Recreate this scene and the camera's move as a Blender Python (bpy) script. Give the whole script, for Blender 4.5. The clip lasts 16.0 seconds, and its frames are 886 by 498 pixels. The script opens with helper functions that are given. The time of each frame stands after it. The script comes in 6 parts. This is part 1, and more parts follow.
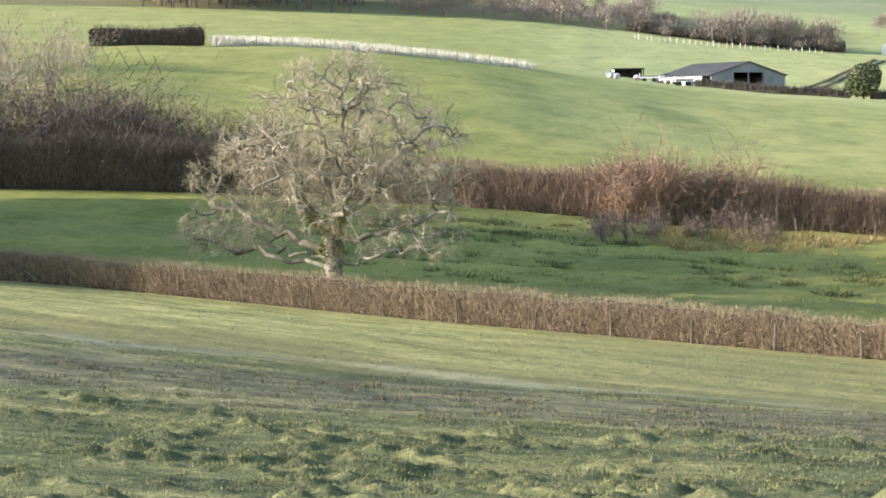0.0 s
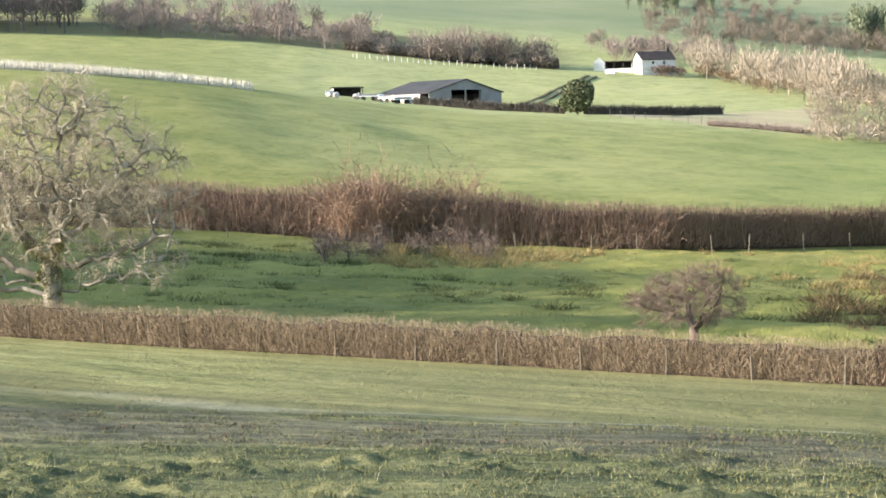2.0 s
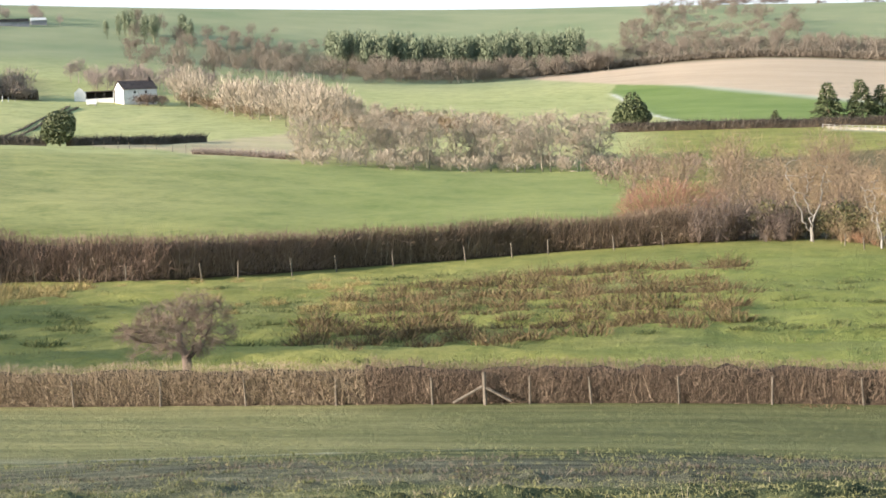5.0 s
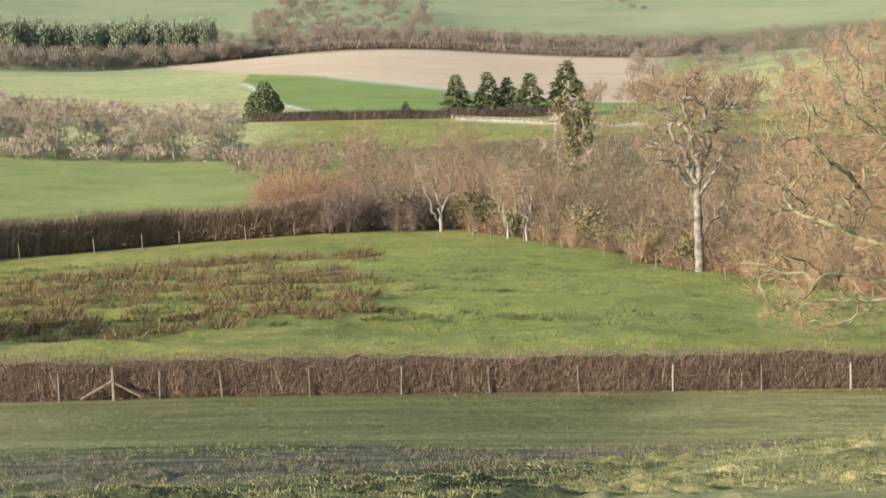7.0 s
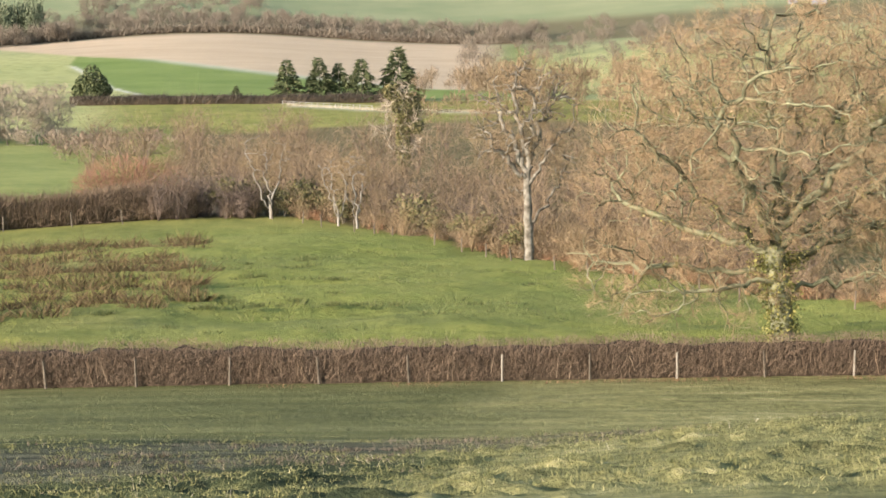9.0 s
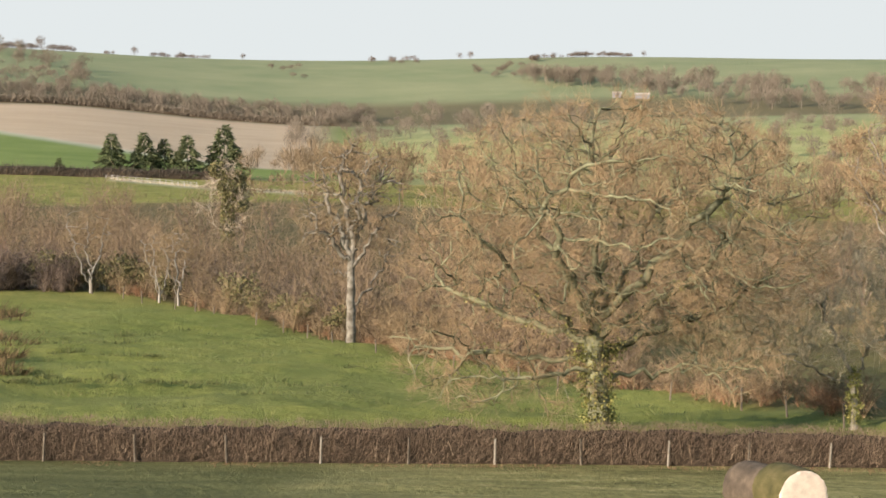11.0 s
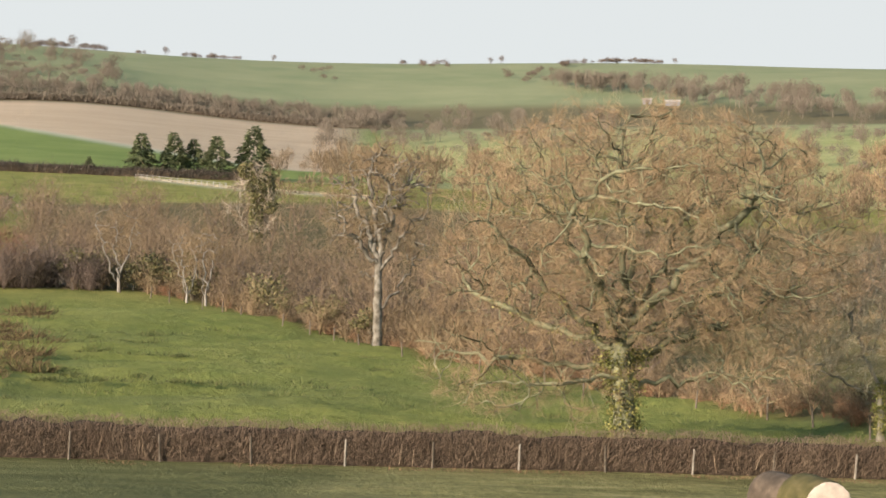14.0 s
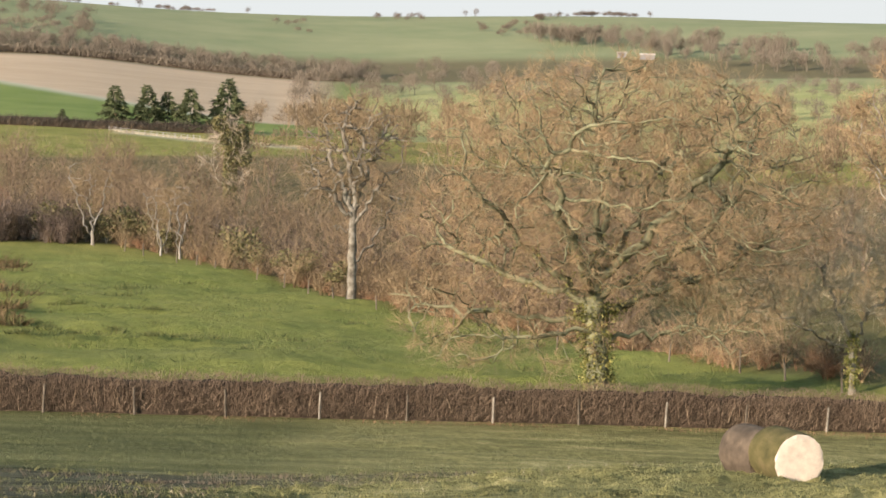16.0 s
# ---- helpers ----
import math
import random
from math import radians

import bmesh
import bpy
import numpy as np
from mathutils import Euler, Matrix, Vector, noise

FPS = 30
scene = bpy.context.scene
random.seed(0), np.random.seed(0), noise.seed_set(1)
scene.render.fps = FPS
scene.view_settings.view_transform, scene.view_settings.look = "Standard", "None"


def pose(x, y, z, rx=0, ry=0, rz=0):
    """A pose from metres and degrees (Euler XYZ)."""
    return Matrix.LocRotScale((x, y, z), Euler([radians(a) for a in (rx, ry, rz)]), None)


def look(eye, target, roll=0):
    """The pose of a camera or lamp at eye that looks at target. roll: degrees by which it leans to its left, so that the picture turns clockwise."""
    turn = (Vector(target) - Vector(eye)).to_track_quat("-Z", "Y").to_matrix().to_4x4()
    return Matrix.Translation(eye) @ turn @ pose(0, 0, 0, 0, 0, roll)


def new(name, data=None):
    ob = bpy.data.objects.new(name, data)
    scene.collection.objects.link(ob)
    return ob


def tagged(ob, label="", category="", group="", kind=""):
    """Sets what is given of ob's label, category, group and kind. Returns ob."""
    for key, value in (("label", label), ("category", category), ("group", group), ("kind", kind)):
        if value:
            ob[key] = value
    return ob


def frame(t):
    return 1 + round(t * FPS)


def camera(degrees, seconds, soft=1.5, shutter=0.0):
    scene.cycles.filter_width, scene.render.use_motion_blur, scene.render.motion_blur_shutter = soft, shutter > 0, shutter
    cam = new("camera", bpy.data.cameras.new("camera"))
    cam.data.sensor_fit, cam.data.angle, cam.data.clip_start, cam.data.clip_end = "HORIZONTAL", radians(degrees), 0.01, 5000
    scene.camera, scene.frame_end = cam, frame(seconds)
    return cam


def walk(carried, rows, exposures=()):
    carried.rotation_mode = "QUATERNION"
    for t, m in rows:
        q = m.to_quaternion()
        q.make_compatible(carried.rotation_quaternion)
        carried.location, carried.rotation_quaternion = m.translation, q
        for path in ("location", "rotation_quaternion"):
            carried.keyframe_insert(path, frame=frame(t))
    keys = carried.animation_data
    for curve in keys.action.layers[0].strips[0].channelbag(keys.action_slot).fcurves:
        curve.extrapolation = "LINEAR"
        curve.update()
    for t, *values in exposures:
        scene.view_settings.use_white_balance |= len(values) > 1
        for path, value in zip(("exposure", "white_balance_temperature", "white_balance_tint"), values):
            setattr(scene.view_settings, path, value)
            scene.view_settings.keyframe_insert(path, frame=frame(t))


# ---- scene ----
cam = camera(25.98, 16.0, soft=1.7)
EYE = Vector((0.0, 0.0, 1.6))
# seconds, drift of the hand to the right, ahead and up, yaw to the left, pitch up, roll
ROWS = [
    (0, -0.217, -0.059, -0.266, 29.874, -3.947, -0.511),
    (0.5, -0.240, -0.072, -0.220, 28.915, -3.939, -0.661),
    (1, -0.185, -0.062, -0.212, 27.094, -3.853, -0.846),
    (1.5, -0.189, -0.036, -0.189, 24.424, -3.711, -1.085),
    (2, -0.171, -0.038, -0.188, 21.620, -3.522, -1.403),
    (2.5, -0.135, -0.043, -0.164, 18.827, -3.374, -1.750),
    (3, -0.127, -0.036, -0.156, 15.833, -3.240, -2.172),
    (3.2, -0.108, -0.045, -0.145, 14.749, -3.199, -2.408),
    (5.3, -0.056, -0.284, -0.074, 4.855, -3.371, -2.952),
    (5.5, -0.058, -0.268, -0.062, 3.710, -3.446, -2.912),
    (6, -0.010, -0.224, -0.033, 0.697, -3.658, -2.816),
    (6.5, 0.055, -0.200, -0.019, -2.228, -3.883, -2.791),
    (7, 0.055, -0.100, 0.001, -4.459, -4.125, -2.603),
    (7.5, 0.077, 0.061, 0.017, -5.786, -4.336, -2.506),
    (8, 0.103, 0.243, 0.038, -6.700, -4.533, -2.445),
    (8.5, 0.107, 0.299, 0.060, -7.620, -4.718, -2.354),
    (9, 0.156, 0.294, 0.118, -9.492, -4.754, -2.015),
    (9.5, 0.168, 0.235, 0.149, -13.351, -3.952, -0.983),
    (9.7, 0.115, 0.207, 0.160, -14.168, -3.660, -0.739),
    (11.8, 0.033, 0.119, 0.133, -14.371, -2.035, 0.614),
    (12, 0.024, 0.118, 0.148, -14.077, -2.017, 0.750),
    (12.5, 0.027, 0.094, 0.152, -13.523, -2.014, 0.850),
    (13, 0.029, 0.100, 0.154, -13.625, -2.064, 0.858),
    (13.5, 0.047, 0.100, 0.150, -13.809, -2.133, 0.907),
    (14, 0.062, 0.110, 0.165, -14.015, -2.276, 0.941),
    (14.5, 0.059, 0.076, 0.161, -14.228, -2.557, 0.999),
    (15, 0.090, 0.085, 0.198, -14.429, -3.020, 0.944),
    (15.5, 0.062, 0.038, 0.178, -14.647, -3.450, 1.032),
    (16, 0.045, 0.033, 0.171, -14.804, -3.653, 1.054),
]
walk(cam, [(t, pose(EYE.x + dx, EYE.y + dy, EYE.z + dz, 90 + pitch, 0, yaw) @ pose(0, 0, 0, 0, 0, roll)) for t, dx, dy, dz, yaw, pitch, roll in ROWS],
     exposures=[(0.0, 1.72, 6200, 10), (3.0, 1.72, 6250, 11), (5.5, 1.42, 6350, 11), (7.0, 1.30, 6450, 11), (7.5, 1.24, 6500, 11), (8.0, 1.28, 6550, 11), (9.0, 1.35, 6600, 11), (9.5, 1.40, 6600, 11),
                (9.7, 1.33, 6650, 11), (11.8, 0.88, 6800, 12), (13.0, 0.88, 6800, 12), (16.0, 0.97, 6900, 13)])

# ---- daylight: a low winter sun from the left ----
SUN_AZ, SUN_EL = 240.0, 14.0          # compass angle from +y, clockwise; height over the horizon
world = bpy.data.worlds.new("winter_sky")
scene.world = world
world.use_nodes = True
sky = world.node_tree.nodes.new("ShaderNodeTexSky")
sky.sky_type, sky.sun_disc = "NISHITA", False
sky.sun_elevation, sky.sun_rotation = radians(SUN_EL), radians(SUN_AZ)
sky.air_density, sky.dust_density, sky.ozone_density = 1.0, 0.7, 1.0
background = world.node_tree.nodes["Background"]
background.inputs["Strength"].default_value = 0.185
haze = world.node_tree.nodes.new("ShaderNodeMix")          # added cap on the brightest part of the sky, keeping it below white
haze.data_type, haze.blend_type = "RGBA", "DARKEN"
haze.inputs[0].default_value = 1.0
haze.inputs[7].default_value = (2.13, 2.34, 2.44, 1.0)
world.node_tree.links.new(sky.outputs["Color"], haze.inputs[6])
world.node_tree.links.new(haze.outputs[2], background.inputs["Color"])
sun = new("sun", bpy.data.lights.new("sun", "SUN"))
sun.data.energy, sun.data.angle, sun.data.color = 4.8, radians(0.7), (1.0, 0.868, 0.755)
sun_way = Vector((math.sin(radians(SUN_AZ)) * math.cos(radians(SUN_EL)), math.cos(radians(SUN_AZ)) * math.cos(radians(SUN_EL)), math.sin(radians(SUN_EL))))
sun.matrix_world = look(sun_way * 300, (0, 0, 0))

# ---- materials ----
def nodes_of(name, rough=0.9, spec=0.2):
    m = bpy.data.materials.new(name)
    m.use_nodes = True
    nt = m.node_tree
    b = nt.nodes["Principled BSDF"]
    b.inputs["Roughness"].default_value = rough
    b.inputs["Specular IOR Level"].default_value = spec
    return m, nt, b


def node(nt, kind, **inputs):
    n = nt.nodes.new("ShaderNode" + kind)
    for k, val in inputs.items():
        n.inputs[k.replace("_", " ")].default_value = val
    return n


def ramp(nt, fac, stops):
    n = nt.nodes.new("ShaderNodeValToRGB")
    while len(n.color_ramp.elements) < len(stops):
        n.color_ramp.elements.new(0.5)
    for e, (p, c) in zip(n.color_ramp.elements, stops):
        e.position, e.color = p, (*c, 1)
    nt.links.new(fac, n.inputs["Fac"])
    return n.outputs["Color"]


def mix(nt, fac, a, b, blend="MIX"):
    n = nt.nodes.new("ShaderNodeMix")
    n.data_type, n.blend_type = "RGBA", blend
    for socket, val in ((n.inputs[0], fac), (n.inputs[6], a), (n.inputs[7], b)):
        if isinstance(val, bpy.types.NodeSocket):
            nt.links.new(val, socket)
        else:
            socket.default_value = (*val, 1) if isinstance(val, tuple) else val
    return n.outputs[2]


def noise_at(nt, scale, detail=4, rough=0.6, stretch=None):
    geo = nt.nodes.new("ShaderNodeNewGeometry")
    n = node(nt, "TexNoise", Scale=scale, Detail=detail, Roughness=rough)
    out = geo.outputs["Position"]
    if stretch:
        mp = node(nt, "Mapping")
        mp.inputs["Scale"].default_value = stretch
        nt.links.new(out, mp.inputs["Vector"])
        out = mp.outputs["Vector"]
    nt.links.new(out, n.inputs["Vector"])
    return n.outputs["Fac"]


def bumped(nt, b, height, strength, distance):
    n = node(nt, "Bump", Strength=strength, Distance=distance)
    nt.links.new(height, n.inputs["Height"])
    nt.links.new(n.outputs["Normal"], b.inputs["Normal"])


def speckled(name, stops, scale=3.0, rough=0.9, spec=0.15, bump=0.0, island=0.55):
    """A plant or bark material: the colour differs from piece to piece and in patches."""
    m, nt, b = nodes_of(name, rough, spec)
    geo = nt.nodes.new("ShaderNodeNewGeometry")
    n = noise_at(nt, scale, 3)
    add = node(nt, "Math")
    add.operation = "MULTIPLY_ADD"
    add.inputs[1].default_value, add.inputs[2].default_value = island, 0.0
    nt.links.new(geo.outputs["Random Per Island"], add.inputs[0])
    half = node(nt, "Math")
    half.operation = "MULTIPLY_ADD"
    half.inputs[1].default_value = 1.0 - island
    nt.links.new(n, half.inputs[0])
    nt.links.new(add.outputs[0], half.inputs[2])
    nt.links.new(ramp(nt, half.outputs[0], stops), b.inputs["Base Color"])
    if bump:
        bumped(nt, b, noise_at(nt, scale * 8, 4), bump, 0.03)
    return m


def plain(name, colour, rough=0.8, metal=0.0, wear=0.15, scale=2.0, spec=0.3, bump=0.0):
    """A painted, mineral or metal surface with stains at two scales."""
    m, nt, b = nodes_of(name, rough, spec)
    b.inputs["Metallic"].default_value = metal
    dark, light = tuple(c * (1 - 2.2 * wear) for c in colour), tuple(min(1, c * (1 + 0.6 * wear)) for c in colour)
    big = ramp(nt, noise_at(nt, scale, 5), [(0.3, dark), (0.6, colour), (0.8, light)])
    small = ramp(nt, noise_at(nt, scale * 9, 3), [(0.35, (1 - wear, 1 - wear, 1 - wear)), (0.65, (1.0, 1.0, 1.0))])
    nt.links.new(mix(nt, 1.0, big, small, "MULTIPLY"), b.inputs["Base Color"])
    if bump:
        bumped(nt, b, noise_at(nt, scale * 12, 4), bump, 0.02)
    return m


def blend(nt, *terms):
    """Weighted sum of noises."""
    out = None
    for socket, weight in terms:
        n = node(nt, "Math")
        n.operation = "MULTIPLY_ADD"
        n.inputs[1].default_value, n.inputs[2].default_value = weight, 0.0
        nt.links.new(socket, n.inputs[0])
        if out:
            nt.links.new(out, n.inputs[2])
        out = n.outputs[0]
    return out


def ground_material():
    """Pasture, dry grass, ploughed earth, woodland floor and rough dark sward, by the kind of land, with shade, sun and
    haze tints.
    """
    m, nt, b = nodes_of("pasture", 0.95, 0.08)

    def mask(name):
        a = nt.nodes.new("ShaderNodeAttribute")
        a.attribute_name = name
        return a.outputs["Fac"]

    fine, coarse, broad = noise_at(nt, 5.0, 6, 0.7), noise_at(nt, 0.5, 5, 0.6), noise_at(nt, 0.03, 4, 0.55)
    streak = noise_at(nt, 0.34, 5, 0.62, (0.24, 1.5, 1.0))
    far_patch = noise_at(nt, 0.16, 6, 0.65, (0.8, 0.5, 1.0))
    lush = ramp(nt, fine, [(0.25, (0.128, 0.124, 0.026)), (0.5, (0.268, 0.262, 0.080)), (0.75, (0.425, 0.385, 0.122))])
    lush = mix(nt, 0.5, lush, ramp(nt, far_patch, [(0.3, (0.172, 0.174, 0.039)), (0.5, (0.287, 0.278, 0.074)), (0.68, (0.420, 0.380, 0.112))]))
    lush = mix(nt, 0.35, lush, ramp(nt, broad, [(0.35, (0.210, 0.221, 0.059)), (0.7, (0.369, 0.316, 0.103))]))
    tuft = noise_at(nt, 0.9, 5, 0.7, (0.45, 1.3, 1.0))
    # grass tones, with shadowed hollows and lit crests painted in as streaks
    mixed = blend(nt, (streak, 0.42), (tuft, 0.36), (fine, 0.22))
    meadow = ramp(nt, mixed, [(0.38, (0.046, 0.055, 0.029)), (0.48, (0.096, 0.107, 0.052)), (0.55, (0.185, 0.184, 0.082)), (0.63, (0.375, 0.342, 0.156))])
    # shaded stretch before the hedge: the shade is multiplied into the grass colour
    meadow = mix(nt, mask("shade_tint"), meadow, (0.56, 0.61, 0.58), "MULTIPLY")
    tawny = ramp(nt, blend(nt, (streak, 0.2), (tuft, 0.5), (fine, 0.3)), [(0.38, (0.092, 0.088, 0.036)), (0.47, (0.200, 0.190, 0.076)), (0.54, (0.305, 0.280, 0.114)), (0.61, (0.450, 0.400, 0.195))])
    meadow = mix(nt, mask("tawny"), meadow, tawny)
    weeds = mix(nt, 0.5, ramp(nt, tuft, [(0.34, (0.060, 0.054, 0.042)), (0.5, (0.135, 0.120, 0.090)), (0.68, (0.250, 0.220, 0.160))]), meadow)
    meadow = mix(nt, mask("weeds"), meadow, weeds)
    sward = mix(nt, 0.45, ramp(nt, fine, [(0.25, (0.118, 0.114, 0.050)), (0.75, (0.275, 0.258, 0.112))]),
                ramp(nt, noise_at(nt, 0.30, 5, 0.65, (0.10, 1.8, 1.0)), [(0.34, (0.124, 0.124, 0.056)), (0.5, (0.225, 0.212, 0.086)), (0.66, (0.450, 0.400, 0.180))]))
    # grass grows paler with distance: haze is put into this colour
    down = mix(nt, 0.5, ramp(nt, broad, [(0.3, (0.355, 0.365, 0.142)), (0.7, (0.490, 0.455, 0.205))]), ramp(nt, noise_at(nt, 0.012, 4), [(0.35, (0.380, 0.388, 0.158)), (0.65, (0.505, 0.465, 0.212))]))
    lush = mix(nt, mask("down"), lush, down)
    # farthest grass, greyed to hold the haze
    hazed_grass = mix(nt, 0.5, ramp(nt, broad, [(0.3, (0.188, 0.226, 0.112)), (0.7, (0.288, 0.295, 0.160))]), ramp(nt, noise_at(nt, 0.012, 4), [(0.35, (0.208, 0.240, 0.122)), (0.65, (0.305, 0.306, 0.166))]))
    rows = ramp(nt, blend(nt, (noise_at(nt, 0.22, 6, 0.72, (0.9, 0.6, 1.0)), 0.6), (noise_at(nt, 1.1, 4, 0.75, (1.0, 0.8, 1.0)), 0.4)), [(0.38, (0.58, 0.66, 0.60)), (0.50, (0.86, 0.88, 0.86)), (0.60, (1.0, 1.0, 1.0))])
    lush = mix(nt, 1.0, lush, rows, "MULTIPLY")
    lush = mix(nt, mask("hazed_grass"), lush, hazed_grass)
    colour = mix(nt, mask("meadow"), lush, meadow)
    # sunlit strip along the hedge, painted as a lighter yellow-green
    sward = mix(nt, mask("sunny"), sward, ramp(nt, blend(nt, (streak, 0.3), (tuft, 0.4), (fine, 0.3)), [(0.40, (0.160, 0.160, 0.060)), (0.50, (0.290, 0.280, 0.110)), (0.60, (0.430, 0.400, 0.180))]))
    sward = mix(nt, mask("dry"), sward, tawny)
    sward = mix(nt, mask("shade_tint"), sward, (0.58, 0.63, 0.60), "MULTIPLY")
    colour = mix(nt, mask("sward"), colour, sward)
    plough = mix(nt, 0.5, ramp(nt, fine, [(0.3, (0.399, 0.297, 0.198)), (0.7, (0.598, 0.450, 0.290))]),
                 ramp(nt, noise_at(nt, 0.06, 4, 0.6, (0.4, 1.5, 1.0)), [(0.3, (0.410, 0.307, 0.202)), (0.7, (0.578, 0.450, 0.308))]))
    wheat = ramp(nt, broad, [(0.35, (0.125, 0.190, 0.042)), (0.65, (0.180, 0.240, 0.062))])
    colour = mix(nt, mask("wheat"), colour, wheat)
    colour = mix(nt, mask("plough"), colour, plough)
    floor = mix(nt, 0.5, ramp(nt, fine, [(0.3, (0.070, 0.050, 0.030)), (0.7, (0.200, 0.150, 0.085))]),
                ramp(nt, coarse, [(0.3, (0.075, 0.070, 0.035)), (0.7, (0.185, 0.140, 0.080))]))
    colour = mix(nt, mask("floor"), colour, floor)
    chalk = ramp(nt, fine, [(0.3, (0.50, 0.47, 0.40)), (0.7, (0.70, 0.67, 0.58))])
    colour = mix(nt, mask("track"), colour, chalk)
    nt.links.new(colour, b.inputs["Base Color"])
    bump_mix = node(nt, "Math")
    bump_mix.operation = "MULTIPLY_ADD"
    bump_mix.inputs[1].default_value = 1.7
    nt.links.new(noise_at(nt, 0.55, 5, 0.6, (0.6, 1.3, 1.0)), bump_mix.inputs[0])
    nt.links.new(noise_at(nt, 2.6, 6, 0.75), bump_mix.inputs[2])
    bumped(nt, b, bump_mix.outputs[0], 0.9, 0.22)
    return m


PASTURE = ground_material()
BARK_OAK = speckled("oak_bark", [(0.22, (0.026, 0.026, 0.016)), (0.42, (0.105, 0.105, 0.060)), (0.65, (0.285, 0.285, 0.170))], 2.2, bump=0.5, island=0.22)
BARK_GREY = speckled("grey_bark", [(0.25, (0.057, 0.049, 0.034)), (0.45, (0.184, 0.163, 0.115)), (0.68, (0.414, 0.374, 0.282))], 1.6, bump=0.4, island=0.22)
BARK_PALE = speckled("pale_bark", [(0.28, (0.052, 0.045, 0.034)), (0.46, (0.150, 0.134, 0.104)), (0.62, (0.265, 0.244, 0.200))], 3.2, bump=0.5, island=0.2)
TWIG_OAK = speckled("oak_twigs", [(0.1, (0.122, 0.080, 0.046)), (0.35, (0.280, 0.180, 0.102)), (0.6, (0.315, 0.235, 0.130)), (0.9, (0.470, 0.376, 0.226))], 0.5)
TWIG_ASH = speckled("ash_twigs", [(0.1, (0.173, 0.142, 0.091)), (0.5, (0.394, 0.336, 0.224)), (0.9, (0.640, 0.567, 0.411))], 0.6)
TWIG_RED = speckled("reddish_twigs", [(0.1, (0.076, 0.054, 0.034)), (0.5, (0.196, 0.142, 0.087)), (0.9, (0.330, 0.248, 0.158))], 0.35)
TWIG_GREY = speckled("grey_brown_twigs", [(0.1, (0.190, 0.155, 0.110)), (0.5, (0.330, 0.276, 0.204)), (0.9, (0.450, 0.386, 0.292))], 0.15)
TWIG_DARK = speckled("dark_twigs", [(0.1, (0.055, 0.042, 0.034)), (0.5, (0.140, 0.105, 0.082)), (0.9, (0.260, 0.205, 0.165))], 0.4)
HEDGE_TWIG = speckled("hedge_twigs", [(0.1, (0.160, 0.116, 0.074)), (0.45, (0.265, 0.202, 0.130)), (0.75, (0.370, 0.290, 0.190)), (0.97, (0.480, 0.400, 0.280))], 0.7)
# brown hedge twigs, darkened so the colour holds the shade on them
HEDGE_SHADED = speckled("shaded_hedge_twigs", [(0.08, (0.070, 0.050, 0.036)), (0.40, (0.150, 0.108, 0.075)), (0.72, (0.250, 0.184, 0.126)), (0.97, (0.420, 0.330, 0.230))], 0.5, island=0.4)
# core colour: shade between the twigs put in as a dark brown
HEDGE_CORE = speckled("hedge_shade_core", [(0.2, (0.034, 0.025, 0.018)), (0.8, (0.090, 0.066, 0.044))], 3.0, bump=0.15)
IVY = speckled("ivy_leaves", [(0.1, (0.075, 0.092, 0.022)), (0.5, (0.200, 0.200, 0.055)), (0.9, (0.400, 0.340, 0.115))], 1.0, rough=0.6, spec=0.3)
IVY_DULL = speckled("old_ivy", [(0.1, (0.050, 0.052, 0.020)), (0.5, (0.130, 0.122, 0.048)), (0.9, (0.270, 0.225, 0.100))], 1.0, rough=0.6, spec=0.3)
FIR = speckled("fir_needles", [(0.1, (0.047, 0.060, 0.028)), (0.5, (0.093, 0.111, 0.051)), (0.9, (0.166, 0.174, 0.084))], 0.4)
PINE = speckled("pine_needles", [(0.1, (0.090, 0.112, 0.066)), (0.5, (0.160, 0.186, 0.112)), (0.9, (0.255, 0.266, 0.170))], 0.1)
EVERGREEN = speckled("evergreen_leaves", [(0.1, (0.045, 0.058, 0.030)), (0.5, (0.110, 0.125, 0.064)), (0.9, (0.200, 0.205, 0.115))], 0.6)
GRASS = speckled("grass_blades", [(0.05, (0.048, 0.056, 0.027)), (0.4, (0.105, 0.112, 0.052)), (0.7, (0.175, 0.174, 0.080)), (0.95, (0.280, 0.262, 0.140))], 0.35)
RUSH = speckled("rush_stems", [(0.05, (0.028, 0.022, 0.012)), (0.40, (0.092, 0.067, 0.034)), (0.75, (0.190, 0.138, 0.070)), (0.97, (0.340, 0.265, 0.140))], 0.2)
RUSH_GREEN = speckled("green_rush_stems", [(0.05, (0.030, 0.045, 0.018)), (0.5, (0.085, 0.100, 0.036)), (0.95, (0.230, 0.215, 0.090))], 0.3)
STRAW = speckled("dry_grass", [(0.1, (0.308, 0.252, 0.154)), (0.5, (0.492, 0.421, 0.287)), (0.9, (0.677, 0.616, 0.462))], 0.3)
TWIG_WILLOW = speckled("willow_twigs", [(0.1, (0.140, 0.070, 0.044)), (0.5, (0.285, 0.155, 0.100)), (0.9, (0.395, 0.245, 0.168))], 0.35)
# far woods: haze put into greyed colours of low contrast
TWIG_HILL = speckled("pinkish_far_twigs", [(0.1, (0.160, 0.128, 0.108)), (0.5, (0.235, 0.192, 0.160)), (0.9, (0.310, 0.260, 0.220))], 0.03)
TWIG_FAR = speckled("far_twigs", [(0.1, (0.120, 0.098, 0.074)), (0.5, (0.178, 0.148, 0.112)), (0.9, (0.245, 0.208, 0.160))], 0.03)
